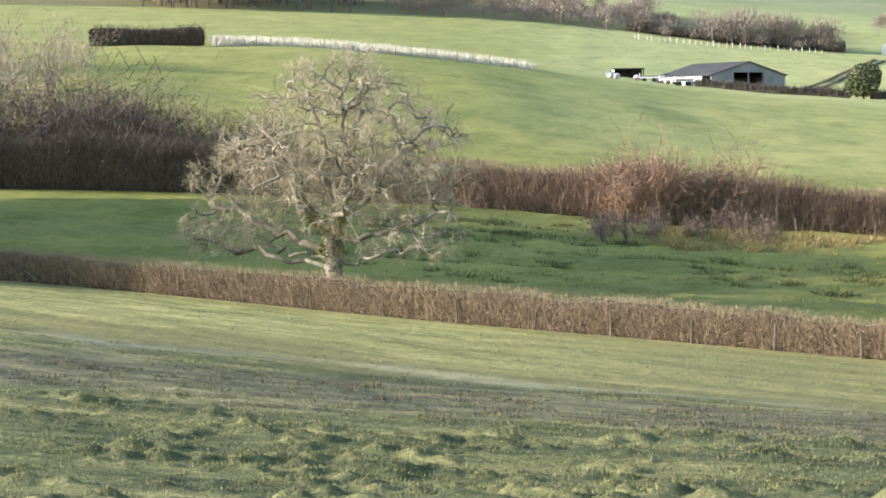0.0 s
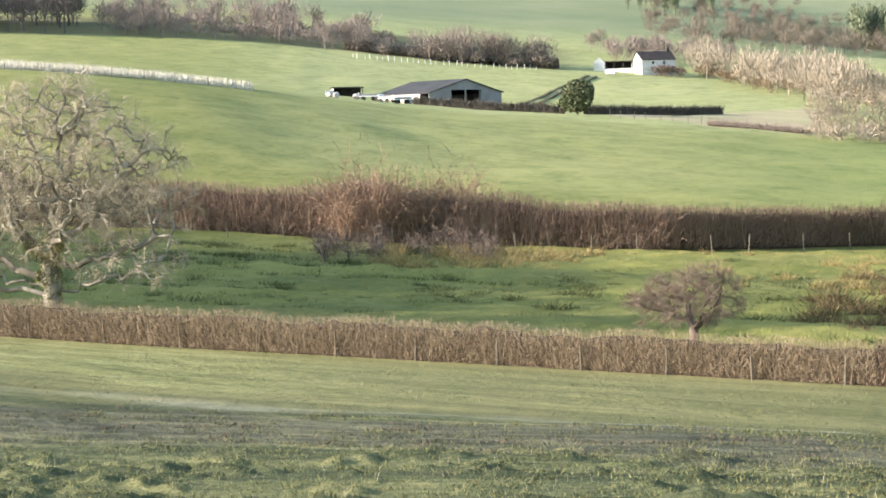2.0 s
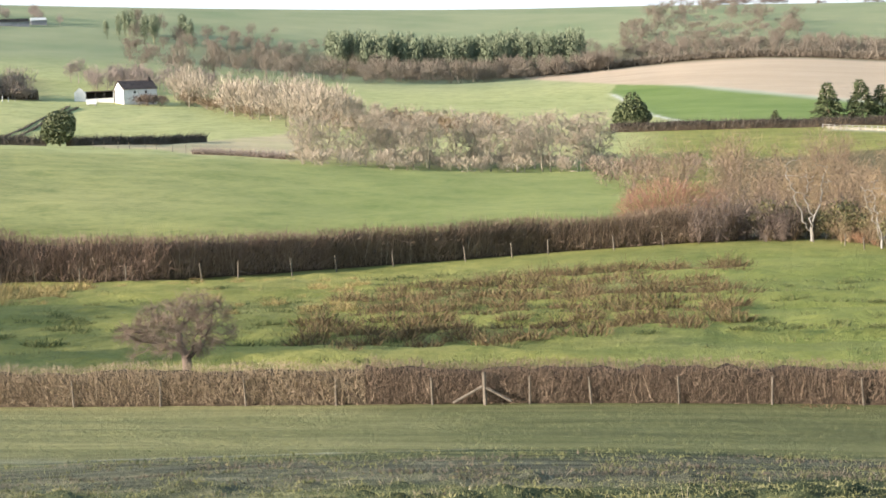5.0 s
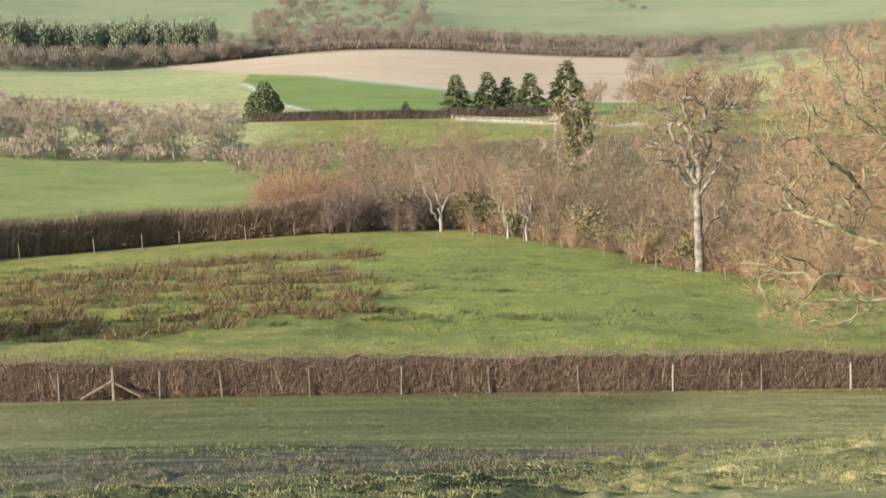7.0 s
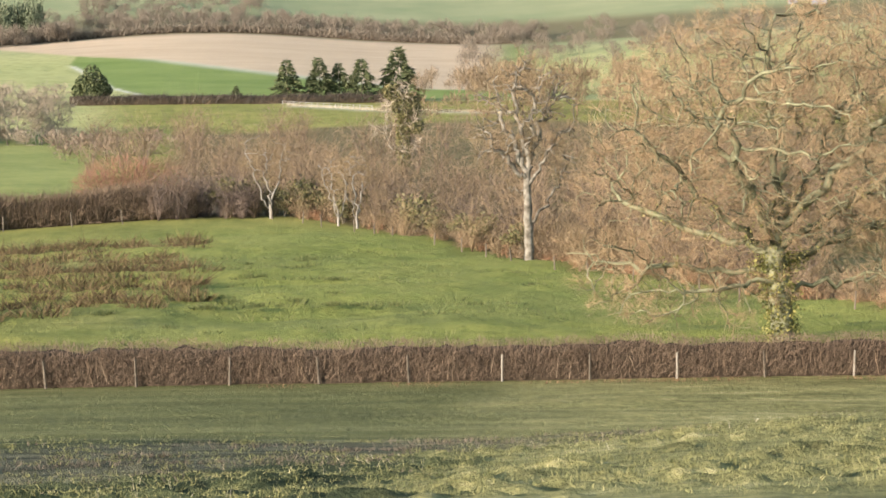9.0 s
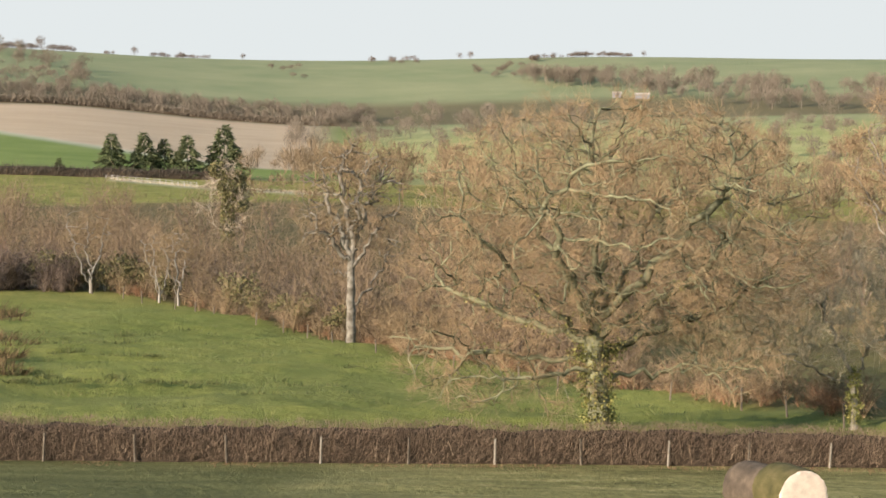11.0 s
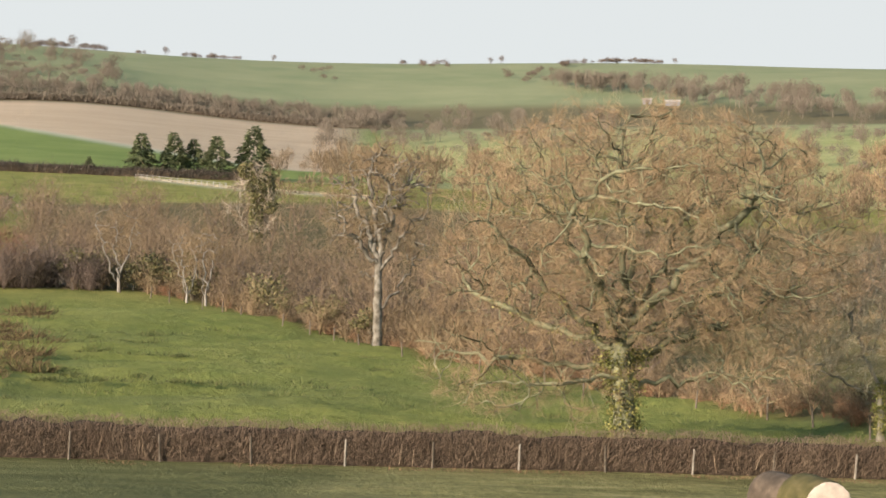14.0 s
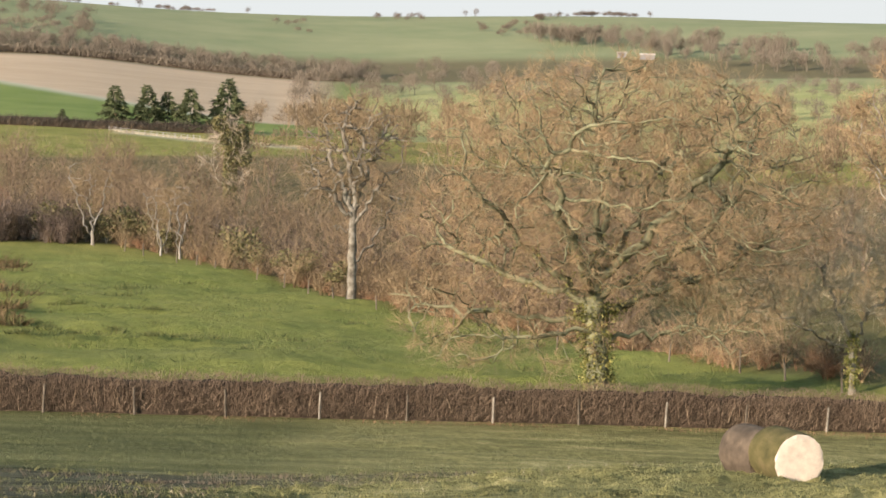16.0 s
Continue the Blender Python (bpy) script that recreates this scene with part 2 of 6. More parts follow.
BARK_BIRCH = speckled("birch_bark", [(0.2, (0.080, 0.070, 0.056)), (0.4, (0.225, 0.207, 0.174)), (0.7, (0.345, 0.325, 0.285))], 1.2, bump=0.3, island=0.2)
TWIG_RUSSET = speckled("russet_twigs", [(0.1, (0.135, 0.082, 0.052)), (0.5, (0.262, 0.172, 0.112)), (0.9, (0.385, 0.275, 0.185))], 0.35)
BARK_ASH = speckled("ash_bark", [(0.22, (0.060, 0.053, 0.038)), (0.42, (0.180, 0.162, 0.120)), (0.66, (0.370, 0.338, 0.265))], 1.4, bump=0.4, island=0.25)
PALE_STRAW = speckled("bleached_grass", [(0.1, (0.460, 0.410, 0.310)), (0.5, (0.600, 0.550, 0.440)), (0.9, (0.720, 0.680, 0.570))], 0.3)
TWIG_SLATE = speckled("slate_twigs", [(0.1, (0.095, 0.080, 0.074)), (0.5, (0.145, 0.122, 0.110)), (0.9, (0.215, 0.182, 0.160))], 0.05)
TWIG_HAW = speckled("hawthorn_twigs", [(0.1, (0.120, 0.085, 0.060)), (0.5, (0.205, 0.155, 0.112)), (0.9, (0.300, 0.240, 0.180))], 0.4)
TWIG_TAN = speckled("tan_twigs", [(0.1, (0.138, 0.092, 0.049)), (0.5, (0.248, 0.180, 0.102)), (0.9, (0.344, 0.272, 0.169))], 0.35)
GRASS_GREEN = speckled("pasture_blades", [(0.05, (0.050, 0.064, 0.016)), (0.5, (0.120, 0.140, 0.038)), (0.95, (0.230, 0.230, 0.080))], 0.35)
BRACKEN = speckled("dead_bracken", [(0.1, (0.130, 0.062, 0.034)), (0.5, (0.270, 0.145, 0.080)), (0.9, (0.430, 0.280, 0.165))], 0.5)
TUFT_PALE = speckled("pale_tussock_blades", [(0.15, (0.074, 0.080, 0.033)), (0.38, (0.145, 0.148, 0.060)), (0.6, (0.235, 0.225, 0.095)), (0.88, (0.400, 0.355, 0.185))], 0.9, island=0.4)
TAWNY = speckled("tawny_grass", [(0.1, (0.110, 0.080, 0.030)), (0.5, (0.265, 0.205, 0.082)), (0.9, (0.470, 0.380, 0.180))], 0.4, island=0.45)
HEDGE_RED = speckled("reddish_hedge_twigs", [(0.1, (0.115, 0.076, 0.056)), (0.5, (0.215, 0.148, 0.108)), (0.9, (0.340, 0.250, 0.185))], 0.4, island=0.4)
LITTER = speckled("leaf_litter", [(0.1, (0.075, 0.042, 0.024)), (0.5, (0.180, 0.105, 0.058)), (0.9, (0.330, 0.215, 0.125))], 0.6, island=0.5)
STEM_TAN = speckled("tan_stems", [(0.1, (0.150, 0.104, 0.066)), (0.5, (0.300, 0.220, 0.145)), (0.9, (0.460, 0.360, 0.250))], 0.5)
POST_PALE = plain("bleached_post", (0.40, 0.36, 0.29), 0.9, wear=0.2, scale=4, bump=0.3)
POST = plain("weathered_post", (0.185, 0.155, 0.115), 0.9, wear=0.2, scale=4, bump=0.3)

# ---- the lie of the land: bands of ground at growing distance, each by compass angle ----
def lerp(x, xs, ys):
    return np.interp(x, xs, ys)


def eased(x, xs, ys):
    """Between the knots, with the corners rounded."""
    return sum(w * np.interp(x + s, xs, ys) for s, w in ((-3.6, 0.10), (-2.4, 0.15), (-1.2, 0.17), (0, 0.16), (1.2, 0.17), (2.4, 0.15), (3.6, 0.10)))


def rings(az):
    """Distances and heights under the eye of the land's main breaks of slope, seen along az (degrees)."""
    def up(r, el):
        return r * np.tan(np.radians(el))

    one = np.ones_like(az)
    turn = np.cos(np.radians(np.clip(az + 1.0, -60, 60)))
    r = [0 * one, 12 * one, 34 * one, 68.7 / turn]
    z = [-1.6 * one, -2.9 * one, up(34.0, eased(az, (-44, -30, -17, -4, 6, 15, 28), (-10.7, -11.2, -11.0, -10.9, -11.4, -11.1, -10.6))),
         up(r[3], eased(az, (-46, -43, -38, -31.5, -24.7, -18, -10, -4, 3, 8.5, 14, 24, 28), (-4.4, -4.76, -5.35, -6.15, -6.75, -7.3, -7.8, -8.05, -8.33, -8.5, -8.6, -8.57, -8.45)))]
    flat = 57.0 / turn
    brow = eased(az, (8, 18, 28), (45, 46.5, 49.5))
    r[3:3] = [brow, flat]
    z[3:3] = [up(brow, eased(az, (-44, -30, -17, -4, 4, 8, 12, 15, 19, 22.5, 26, 30), (-8.7, -9.15, -9.3, -9.6, -10.1, -10.35, -10.3, -10.2, -9.95, -9.68, -9.5, -9.4))), z[3] + 0.030 * (r[5] - flat)]
    rc = eased(az, (-43, -36, -24, -15, -4, 5, 12, 17, 22, 27, 32), (156, 152, 140, 139, 152, 155, 120, 108, 97, 88, 82))
    r.append(rc)
    z.append(up(rc, eased(az, (-43, -36.4, -28, -24, -19.5, -14.8, -9, -3.7, 1, 4.6, 8.1, 11.5, 16.8, 21.9, 26.8), (-2.02, -2.26, -2.84, -3.28, -3.61, -3.7, -3.72, -3.58, -3.48, -3.5, -4.14, -5.0, -6.03, -6.63, -7.08))))
    rd = eased(az, (-40, -36, -31, -27, -21, -15, -10, -1, 6, 28), (262, 268, 280, 295, 320, 330, 326, 300, 280, 240))
    r.append(rd)
    z.append(up(rd, eased(az, (-40, -36.6, -31.3, -27.6, -24.6, -21.3, -17, -12, -7, -3, -1, 5, 12, 20, 28), (1.96, 2.16, 1.83, 1.39, 0.88, 0.40, 0.15, -0.38, -0.93, -1.43, -1.5, -1.5, -1.7, -2.2, -2.4))))
    r.append(440 * one)
    z.append(up(440, eased(az, (-44, -36, -27, -23, -20, -17, -12, -7, -1, 5, 9, 14, 20, 28), (2.4, 2.2, 1.4, 0.80, 0.62, 0.42, 0.30, -0.1, 0.0, -0.28, -0.33, -0.5, -0.8, -0.9))))
    r.append(640 * one)
    z.append(up(640, eased(az, (-44, -36, -27, -22, -18, -15.5, -12, -7, -1, 5, 9.8, 16, 28), (3.3, 3.2, 2.80, 2.05, 1.62, 1.56, 1.2, 0.9, 0.75, 0.66, 0.02, 0.2, 0.6))))
    r.append(950 * one)
    z.append(up(950, eased(az, (-44, -27, -20, -14, -12.5, -8.5, -3.5, -1.8, 0.9, 3.2, 5.5, 7.6, 9.8, 16, 28), (4.3, 3.9, 3.2, 2.75, 2.45, 1.94, 1.50, 1.74, 2.08, 1.92, 1.78, 1.53, 1.18, 1.4, 1.7))))
    r.append(1500 * one)
    z.append(up(1500, eased(az, (-44, -27, -14, -5.6, -1.7, 1.1, 3.3, 4.6, 9.3, 12.8, 15.8, 19.2, 23, 26.5), (5.0, 4.8, 4.1, 3.70, 3.54, 3.50, 3.34, 3.24, 3.12, 3.13, 3.20, 3.30, 3.21, 3.10))))
    r.append(2200 * one)
    z.append(up(2200, 2.0 * one))
    r.append(4300 * one)
    z.append(up(4300, 0.6 * one))
    return np.array(r), np.array(z)


def ground_z(x, y):
    """Height of the land, in metres over the foot of the camera."""
    x, y = np.atleast_1d(np.asarray(x, float)), np.atleast_1d(np.asarray(y, float))
    d, az = np.hypot(x, y), np.degrees(np.arctan2(x, y))
    r, z = rings(np.clip(az, -46, 32))
    h, s = np.diff(r, axis=0), np.diff(z, axis=0) / np.diff(r, axis=0)
    m = np.zeros_like(z)
    m[0], m[-1] = s[0], s[-1]
    same = s[1:] * s[:-1] > 0
    w1, w2 = 2 * h[1:] + h[:-1], h[1:] + 2 * h[:-1]
    with np.errstate(all="ignore"):
        m[1:-1] = np.where(same, (w1 + w2) / (w1 / np.where(same, s[:-1], 1) + w2 / np.where(same, s[1:], 1)), 0)
    k = np.clip((d[None] >= r).sum(0) - 1, 0, len(r) - 2)
    i = np.arange(len(d))
    u = np.clip((d - r[k, i]) / h[k, i], 0, 1)
    front = (2 * u**3 - 3 * u**2 + 1) * z[k, i] + (u**3 - 2 * u**2 + u) * h[k, i] * m[k, i] + (3 * u**2 - 2 * u**3) * z[k + 1, i] + (u**3 - u**2) * h[k, i] * m[k + 1, i]
    back = -1.6 + 0.05 * np.minimum(d, 200)
    w = np.clip((np.abs(az + 7) - 55) / 45, 0, 1)
    w = w * w * (3 - 2 * w)
    return EYE.z + front * (1 - w) + back * w


def spot(az, r, lift=0.0):
    """The point of the ground at a compass angle and distance from the camera."""
    x, y = r * math.sin(radians(az)), r * math.cos(radians(az))
    return Vector((x, y, float(ground_z(x, y)[0]) + lift))


def spot_up(az, el, lo, hi):
    """The ground point along az, between two distances, that lies nearest to an angle of height."""
    d = np.linspace(lo, hi, 300)
    z = ground_z(d * math.sin(radians(az)), d * math.cos(radians(az)))
    return float(d[np.abs(np.degrees(np.arctan2(z - EYE.z, d)) - el).argmin()])


def waves(x, y, size, seed):
    """Smooth rolling noise of about that size, from -1 to 1."""
    rng = np.random.default_rng(seed)
    out = 0
    for k in range(7):
        a, p = rng.uniform(0, 2 * np.pi, 2)
        f = 2 * np.pi / size * rng.uniform(0.6, 1.7)
        out = out + np.sin(f * (x * np.cos(a) + y * np.sin(a)) + p + 1.3 * np.sin(0.37 * f * (x * np.sin(a) - y * np.cos(a)) + 2 * p))
    return out / 3.2


def tri_mesh(name, v, t, smooth=False):
    """A mesh from arrays of points and triangles (or quads)."""
    me = bpy.data.meshes.new(name)
    v, t = np.asarray(v, np.float32), np.asarray(t, np.int32)
    me.vertices.add(len(v))
    me.vertices.foreach_set("co", v.ravel())
    n = t.shape[1]
    me.loops.add(t.size)
    me.loops.foreach_set("vertex_index", t.ravel())
    me.polygons.add(len(t))
    me.polygons.foreach_set("loop_start", np.arange(0, t.size, n, dtype=np.int32))
    me.polygons.foreach_set("use_smooth", np.full(len(t), smooth))
    me.update(calc_edges=True)
    return me


def part(name, me, material, parent=None, label="", kind=""):
    """One mesh object, under a thing or a part."""
    if isinstance(me, bmesh.types.BMesh):
        data = bpy.data.meshes.new(name)
        me.to_mesh(data)
        me.free()
        me = data
    if not me.materials:
        me.materials.append(material)
    ob = new(name, me)
    ob.parent = parent
    return tagged(ob, label=label, kind=kind)


def thing(name, place, label, category, group="", kind="", turn=0.0, size=1.0):
    ob = new(name)
    ob.empty_display_size = 0.3
    ob.matrix_world = pose(*place, 0, 0, turn) @ Matrix.Scale(size, 4)
    return tagged(ob, label, category, group, kind)


def step(x, a, b):
    u = np.clip((x - a) / (b - a), 0, 1)
    return u * u * (3 - 2 * u)


def tufted(x, y):
    """How tussocky the near slope is: above zero on the tussocks, below it in the hollows."""
    rows = 0.65 * waves(x * 0.12, y, 3.1, 3) + 0.35 * waves(x * 0.2, y, 1.7, 23)
    return 0.7 * waves(x * 0.36, y, 1.5, 17) + 0.5 * waves(x * 0.75, y, 0.8, 18) + 0.7 * rows - 0.12


def slope_edge(deg):
    """How far off the tussocks of the near slope end, by compass angle."""
    return lerp(deg, (-45, -30, -10, -1, 6, 12, 17, 22, 28), (37, 38.5, 37.5, 36, 38.5, 41.5, 44.5, 46, 48))


def turf(x, y):
    """Relief of the tussocky turf on the near slope, and of the smoother strip before the hedge."""
    dist, deg = np.hypot(x, y), np.degrees(np.arctan2(x, y))
    perp = dist * np.cos(np.radians(deg + 1))
    edge = slope_edge(deg) + 1.5 * waves(x * 0.3, y, 9, 26) + 0.8 * waves(x * 0.5, y, 3.2, 38)
    near = step(dist, 19, 23) * (1 - 0.8 * step(perp, edge - 2, edge + 1.5)) * (1 - step(perp, edge + 5, edge + 8)) * (perp < 67)
    strip = step(perp, 44, 50) * (1 - step(perp, 64, 67))
    out = near * (0.14 * np.maximum(0, tufted(x, y)) ** 1.1 + 0.06 * waves(x * 0.12, y, 4.4, 3))
    return out + strip * (0.04 * waves(x * 0.25, y, 3.0, 12) + 0.025 * np.maximum(0, waves(x * 0.6, y, 1.1, 13)))


def build_ground():
    az = np.radians(np.concatenate([np.arange(-180, -48, 4.0), np.arange(-48, -2, 0.16), np.arange(-2, 2, 0.08), np.arange(2, 33, 0.16), np.arange(33, 180, 4.0)]))
    d = np.concatenate([[0.001, 3, 8, 14, 18], np.arange(21, 51, 0.2), np.arange(51, 72, 0.4), np.arange(72, 136, 0.6), np.arange(136, 170, 1.2), np.arange(170, 460, 6.0), np.arange(460, 1000, 9.0), np.arange(1000, 1600, 20.0), np.geomspace(1650, 4300, 14)])
    a, r = np.meshgrid(az, d, indexing="ij")
    x, y = (r * np.sin(a)).ravel(), (r * np.cos(a) - 0.6).ravel()
    z = ground_z(x, y)
    dist, deg = np.hypot(x, y), np.degrees(np.arctan2(x, y))
    line = 68.7 / np.cos(np.radians(np.clip(deg + 1, -60, 60)))
    perp = dist * np.cos(np.radians(deg + 1))
    z += turf(x, y)
    beyond = step(dist, line + 3, line + 10) * (1 - step(dist, 135, 150))
    z += beyond * (0.06 * waves(x * 0.5, y, 5.0, 4) + 0.035 * waves(x * 0.7, y, 1.3, 5) + 0.10 * np.maximum(0, waves(x * 0.45, y, 2.4, 47) + 0.4 * waves(x * 0.5, y, 7, 48)) + 0.22 * waves(x * 0.3, y, 13.0, 34))
    # a shallow swale in the pasture, shaped to give its dark streak of shade
    z -= 0.85 * np.exp(-((dist - 91.5 - 0.25 * (deg - 5)) / 3.0) ** 2) * step(deg, -1.5, 4) * (1 - step(deg, 6.5, 12))
    z += step(dist, 160, 200) * (1 - step(dist, 700, 900)) * (0.10 * waves(x, y, 30, 6) + 0.14 * waves(x * 0.8, y, 23, 35))
    n, k = len(az), len(d)
    i, j = np.meshgrid(np.arange(n), np.arange(k - 1), indexing="ij")
    p, q = i * k + j, ((i + 1) % n) * k + j
    quads = np.stack([p.ravel(), (p + 1).ravel(), (q + 1).ravel(), q.ravel()], 1)
    me = tri_mesh("ground", np.stack([x, y, z], 1), quads, True)

    ring_c = lerp(deg, (-43, -36, -24, -15, -4, 5, 12, 17, 22, 27, 32), (156, 152, 140, 139, 152, 155, 120, 108, 97, 88, 82))
    wob = 6 * waves(x, y, 90, 8)
    el = np.degrees(np.arctan2(z - EYE.z, dist))
    layers = {}
    layers["meadow"] = np.clip((1 - step(dist, line - 1, line + 2)) * 1.0 + beyond * (0.10 + 0.25 * waves(x, y, 22, 9)), 0, 1)
    # ploughed field on the far slope
    low = lerp(deg, (-6, -3.5, -1.0, 1.15, 3.15, 4.8, 7.5, 9.8, 12), (1.9, 1.58, 1.31, 1.16, 0.87, 0.62, 0.22, -0.05, -0.3))
    layers["plough"] = (step(el, low, low + 0.05) * step(deg, -4.2, -3.4) * (1 - step(deg, 10.6, 12)) * step(dist, 560, 575) * (1 - step(dist, 940, 955)))
    lane = lerp(el, (0.0, 0.06, 0.37, 0.88, 1.1, 1.3), (1.3, 1.1, -0.06, -0.88, -1.29, -1.1))
    # bare brown plot beside the barn
    plot = step(dist, lerp(deg, (-17, -16.2, -13.7, -11), (400, 385, 348, 342)) - 2, lerp(deg, (-17, -16.2, -13.7, -11), (400, 385, 348, 342)) + 2) * (1 - step(dist, lerp(deg, (-17, -13.3, -11), (406, 432, 472)), lerp(deg, (-17, -13.3, -11), (410, 436, 476)))) * step(deg, -16.9, -16.5) * (1 - step(deg, -10.8, -10.2))
    layers["plough"] = np.maximum(layers["plough"], 0.75 * plot * (0.8 + 0.2 * waves(x, y, 14, 49)))
    layers["wheat"] = 0.85 * step(dist, 452, 462) * (1 - step(dist, 920, 950)) * step(deg, lane, lane + 0.1) * (1 - step(deg, 11, 13)) * (1 - layers["plough"])
    # woodland floor: behind the tree line, in the scrub belts and the woods
    wood = step(dist, ring_c - 2, ring_c + 3) * step(deg, 1.0, 2.5) * (1 - step(dist + wob, 330, 350))
    belt = step(dist, 930, 950) * (1 - step(dist, 1060, 1100)) * step(deg, -14, -12)
    scrub = step(dist, 640, 650) * (1 - step(dist, 760, 790)) * (1 - step(deg, -19, -17))
    layers["floor"] = np.clip(0.85 * wood * (1 - 0.2 * step(deg, 19, 23)) + 0.8 * belt + 0.7 * scrub, 0, 1)
    strip = step(dist, 10, 22) * (1 - step(dist, line - 1, line + 2)) * step(deg, -60, -50) * (1 - step(deg, 34, 40))
    layers["sward"] = strip * step(perp + 1.2 * waves(x, y, 9, 14), 46.5, 49.5) * 0.95
    layers["weeds"] = strip * step(perp + 1.2 * waves(x, y, 11, 24) - slope_edge(deg), -1, 1.5) * (1 - step(perp + 1.0 * waves(x, y, 9, 25) - slope_edge(deg), 6, 8.5))
    layers["tawny"] = 0.85 * strip * step(deg + 2.0 * waves(x, y, 8, 27), 6, 11)
    layers["dry"] = 0.70 * strip * step(deg + 2.0 * waves(x, y, 12, 28), 10, 17)
    # where shade darkens the grass, then where sun lightens it, in colour
    layers["shade_tint"] = strip * step(deg + 2.5 * waves(x, y, 10, 29), -12, -4) * (1 - step(deg + 2.0 * waves(x, y, 8, 27), 8, 13)) * 0.9
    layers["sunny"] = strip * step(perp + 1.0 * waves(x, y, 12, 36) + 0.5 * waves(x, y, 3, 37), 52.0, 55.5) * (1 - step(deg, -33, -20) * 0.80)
    # left hillside's shadow is painted in: less of the pale down colour there
    layers["down"] = np.clip(0.75 * step(dist, 300, 380) + 0.25 * step(dist, 900, 1100) + 0.5 * step(dist, 165, 215), 0, 1) * (1 - step(deg, -1.5, 1) * (1 - step(dist, 445, 455))) * (1 - 0.6 * step(-deg, 24, 30))
    layers["hazed_grass"] = step(dist, 760, 1000)
    layers["track"] = 0.22 * strip * np.exp(-((perp - 48.2 - 0.9 * waves(x, y, 16, 15)) / 0.8) ** 2) * (0.6 + 0.4 * waves(x, y, 6, 16)).clip(0, 1)
    # pale path curving past the cedar, the bare headland under the ploughed field, the gravel of the lane
    layers["track"] = np.maximum(layers["track"], 0.8 * np.exp(-((deg - lane) / 0.10) ** 2) * step(el, 0.0, 0.06) * (1 - step(el, 1.0, 1.1)) * step(dist, 445, 455) * (1 - step(dist, 900, 920)))
    layers["track"] = np.maximum(layers["track"], 0.45 * np.exp(-((el - low) / 0.05) ** 2) * step(deg, 0, 2) * (1 - step(deg, 9, 10.5)) * step(dist, 560, 575) * (dist < 900))
    verge = lerp(deg, (5.0, 7.8, 11.4), (-0.30, -0.55, -0.75))
    layers["track"] = np.maximum(layers["track"], 0.55 * np.exp(-((el - verge) / 0.035) ** 2) * step(deg, 4.8, 5.2) * (1 - step(deg, 11.5, 12.5)) * step(dist, 330, 345) * (dist < 445))
    layers["wheat"] = np.maximum(layers["wheat"], 0.38 * step(deg, -17, -7) * step(dist, ring_c + 3, ring_c + 8) * (1 - step(dist, 330, 340)) * (1 - step(deg, 0, 2)))
    layers["wheat"] = np.maximum(layers["wheat"], 0.32 * beyond * step(deg + 2 * waves(x, y, 14, 39), -4, 5))
    for name, values in layers.items():
        me.attributes.new(name, "FLOAT", "POINT").data.foreach_set("value", values.astype(np.float32))
    return tagged(part("ground", me, PASTURE), "rolling winter pasture, meadow and ploughed land of a valley", "ground", kind="structure")


build_ground()

# ---- plants: growing bare trees ----
def limb(rng, start, end, n=12, rise=0.48, wob=0.12):
    """A crooked limb from a point of the trunk: out first, then upwards."""
    start, end = np.array(start), np.array(end)
    mid = start + (end - start) * (0.62, 0.62, rise)
    f = np.linspace(0, 1, n + 1)[1:, None]
    return list((1 - f) ** 2 * start + 2 * f * (1 - f) * mid + f * f * end + rng.normal(0, wob, (n, 3)))


def colonise(rng, targets, trunk, stride, reach, kill, sag=0.0, limit=90, wander=0.3, forks=()):
    """Branches that grow from the trunk's points towards the targets of a crown."""
    pts, par = [np.array(p, float) for p in trunk], [-1, *range(len(trunk) - 1)]
    for start, end in forks:
        before = start
        for p in limb(rng, pts[start], end):
            pts.append(p)
            par.append(before)
            before = len(pts) - 1
    targets = np.array(targets)
    best, owner = np.full(len(targets), 1e9), np.zeros(len(targets), int)

    def meet(first):
        fresh = np.array(pts[first:])
        if len(fresh) and len(targets):
            dd = np.linalg.norm(targets[:, None] - fresh[None], axis=2)
            k = dd.argmin(1)
            dm = dd[np.arange(len(targets)), k]
            closer = dm < best
            best[closer], owner[closer] = dm[closer], k[closer] + first

    meet(0)
    for _ in range(limit):
        live = best < reach
        if not live.any():
            break
        first = len(pts)
        for o in np.unique(owner[live]):
            pull = targets[live & (owner == o)] - pts[o]
            way = (pull / np.linalg.norm(pull, axis=1, keepdims=True)).sum(0)
            way = way / (np.linalg.norm(way) + 1e-9) + rng.normal(0, wander, 3) + (0, 0, -sag)
            pts.append(pts[o] + stride * way / np.linalg.norm(way))
            par.append(int(o))
        meet(first)
        keep = best > kill
        targets, best, owner = targets[keep], best[keep], owner[keep]
        if not len(targets):
            break
    return np.array(pts), np.array(par)


def radii(par, tip, power=2.05):
    area = np.zeros(len(par))
    kids = np.bincount(par[par >= 0], minlength=len(par))
    for i in range(len(par) - 1, -1, -1):
        if kids[i] == 0:
            area[i] = tip**power
        if par[i] >= 0:
            area[par[i]] += area[i]
    return area ** (1 / power), kids


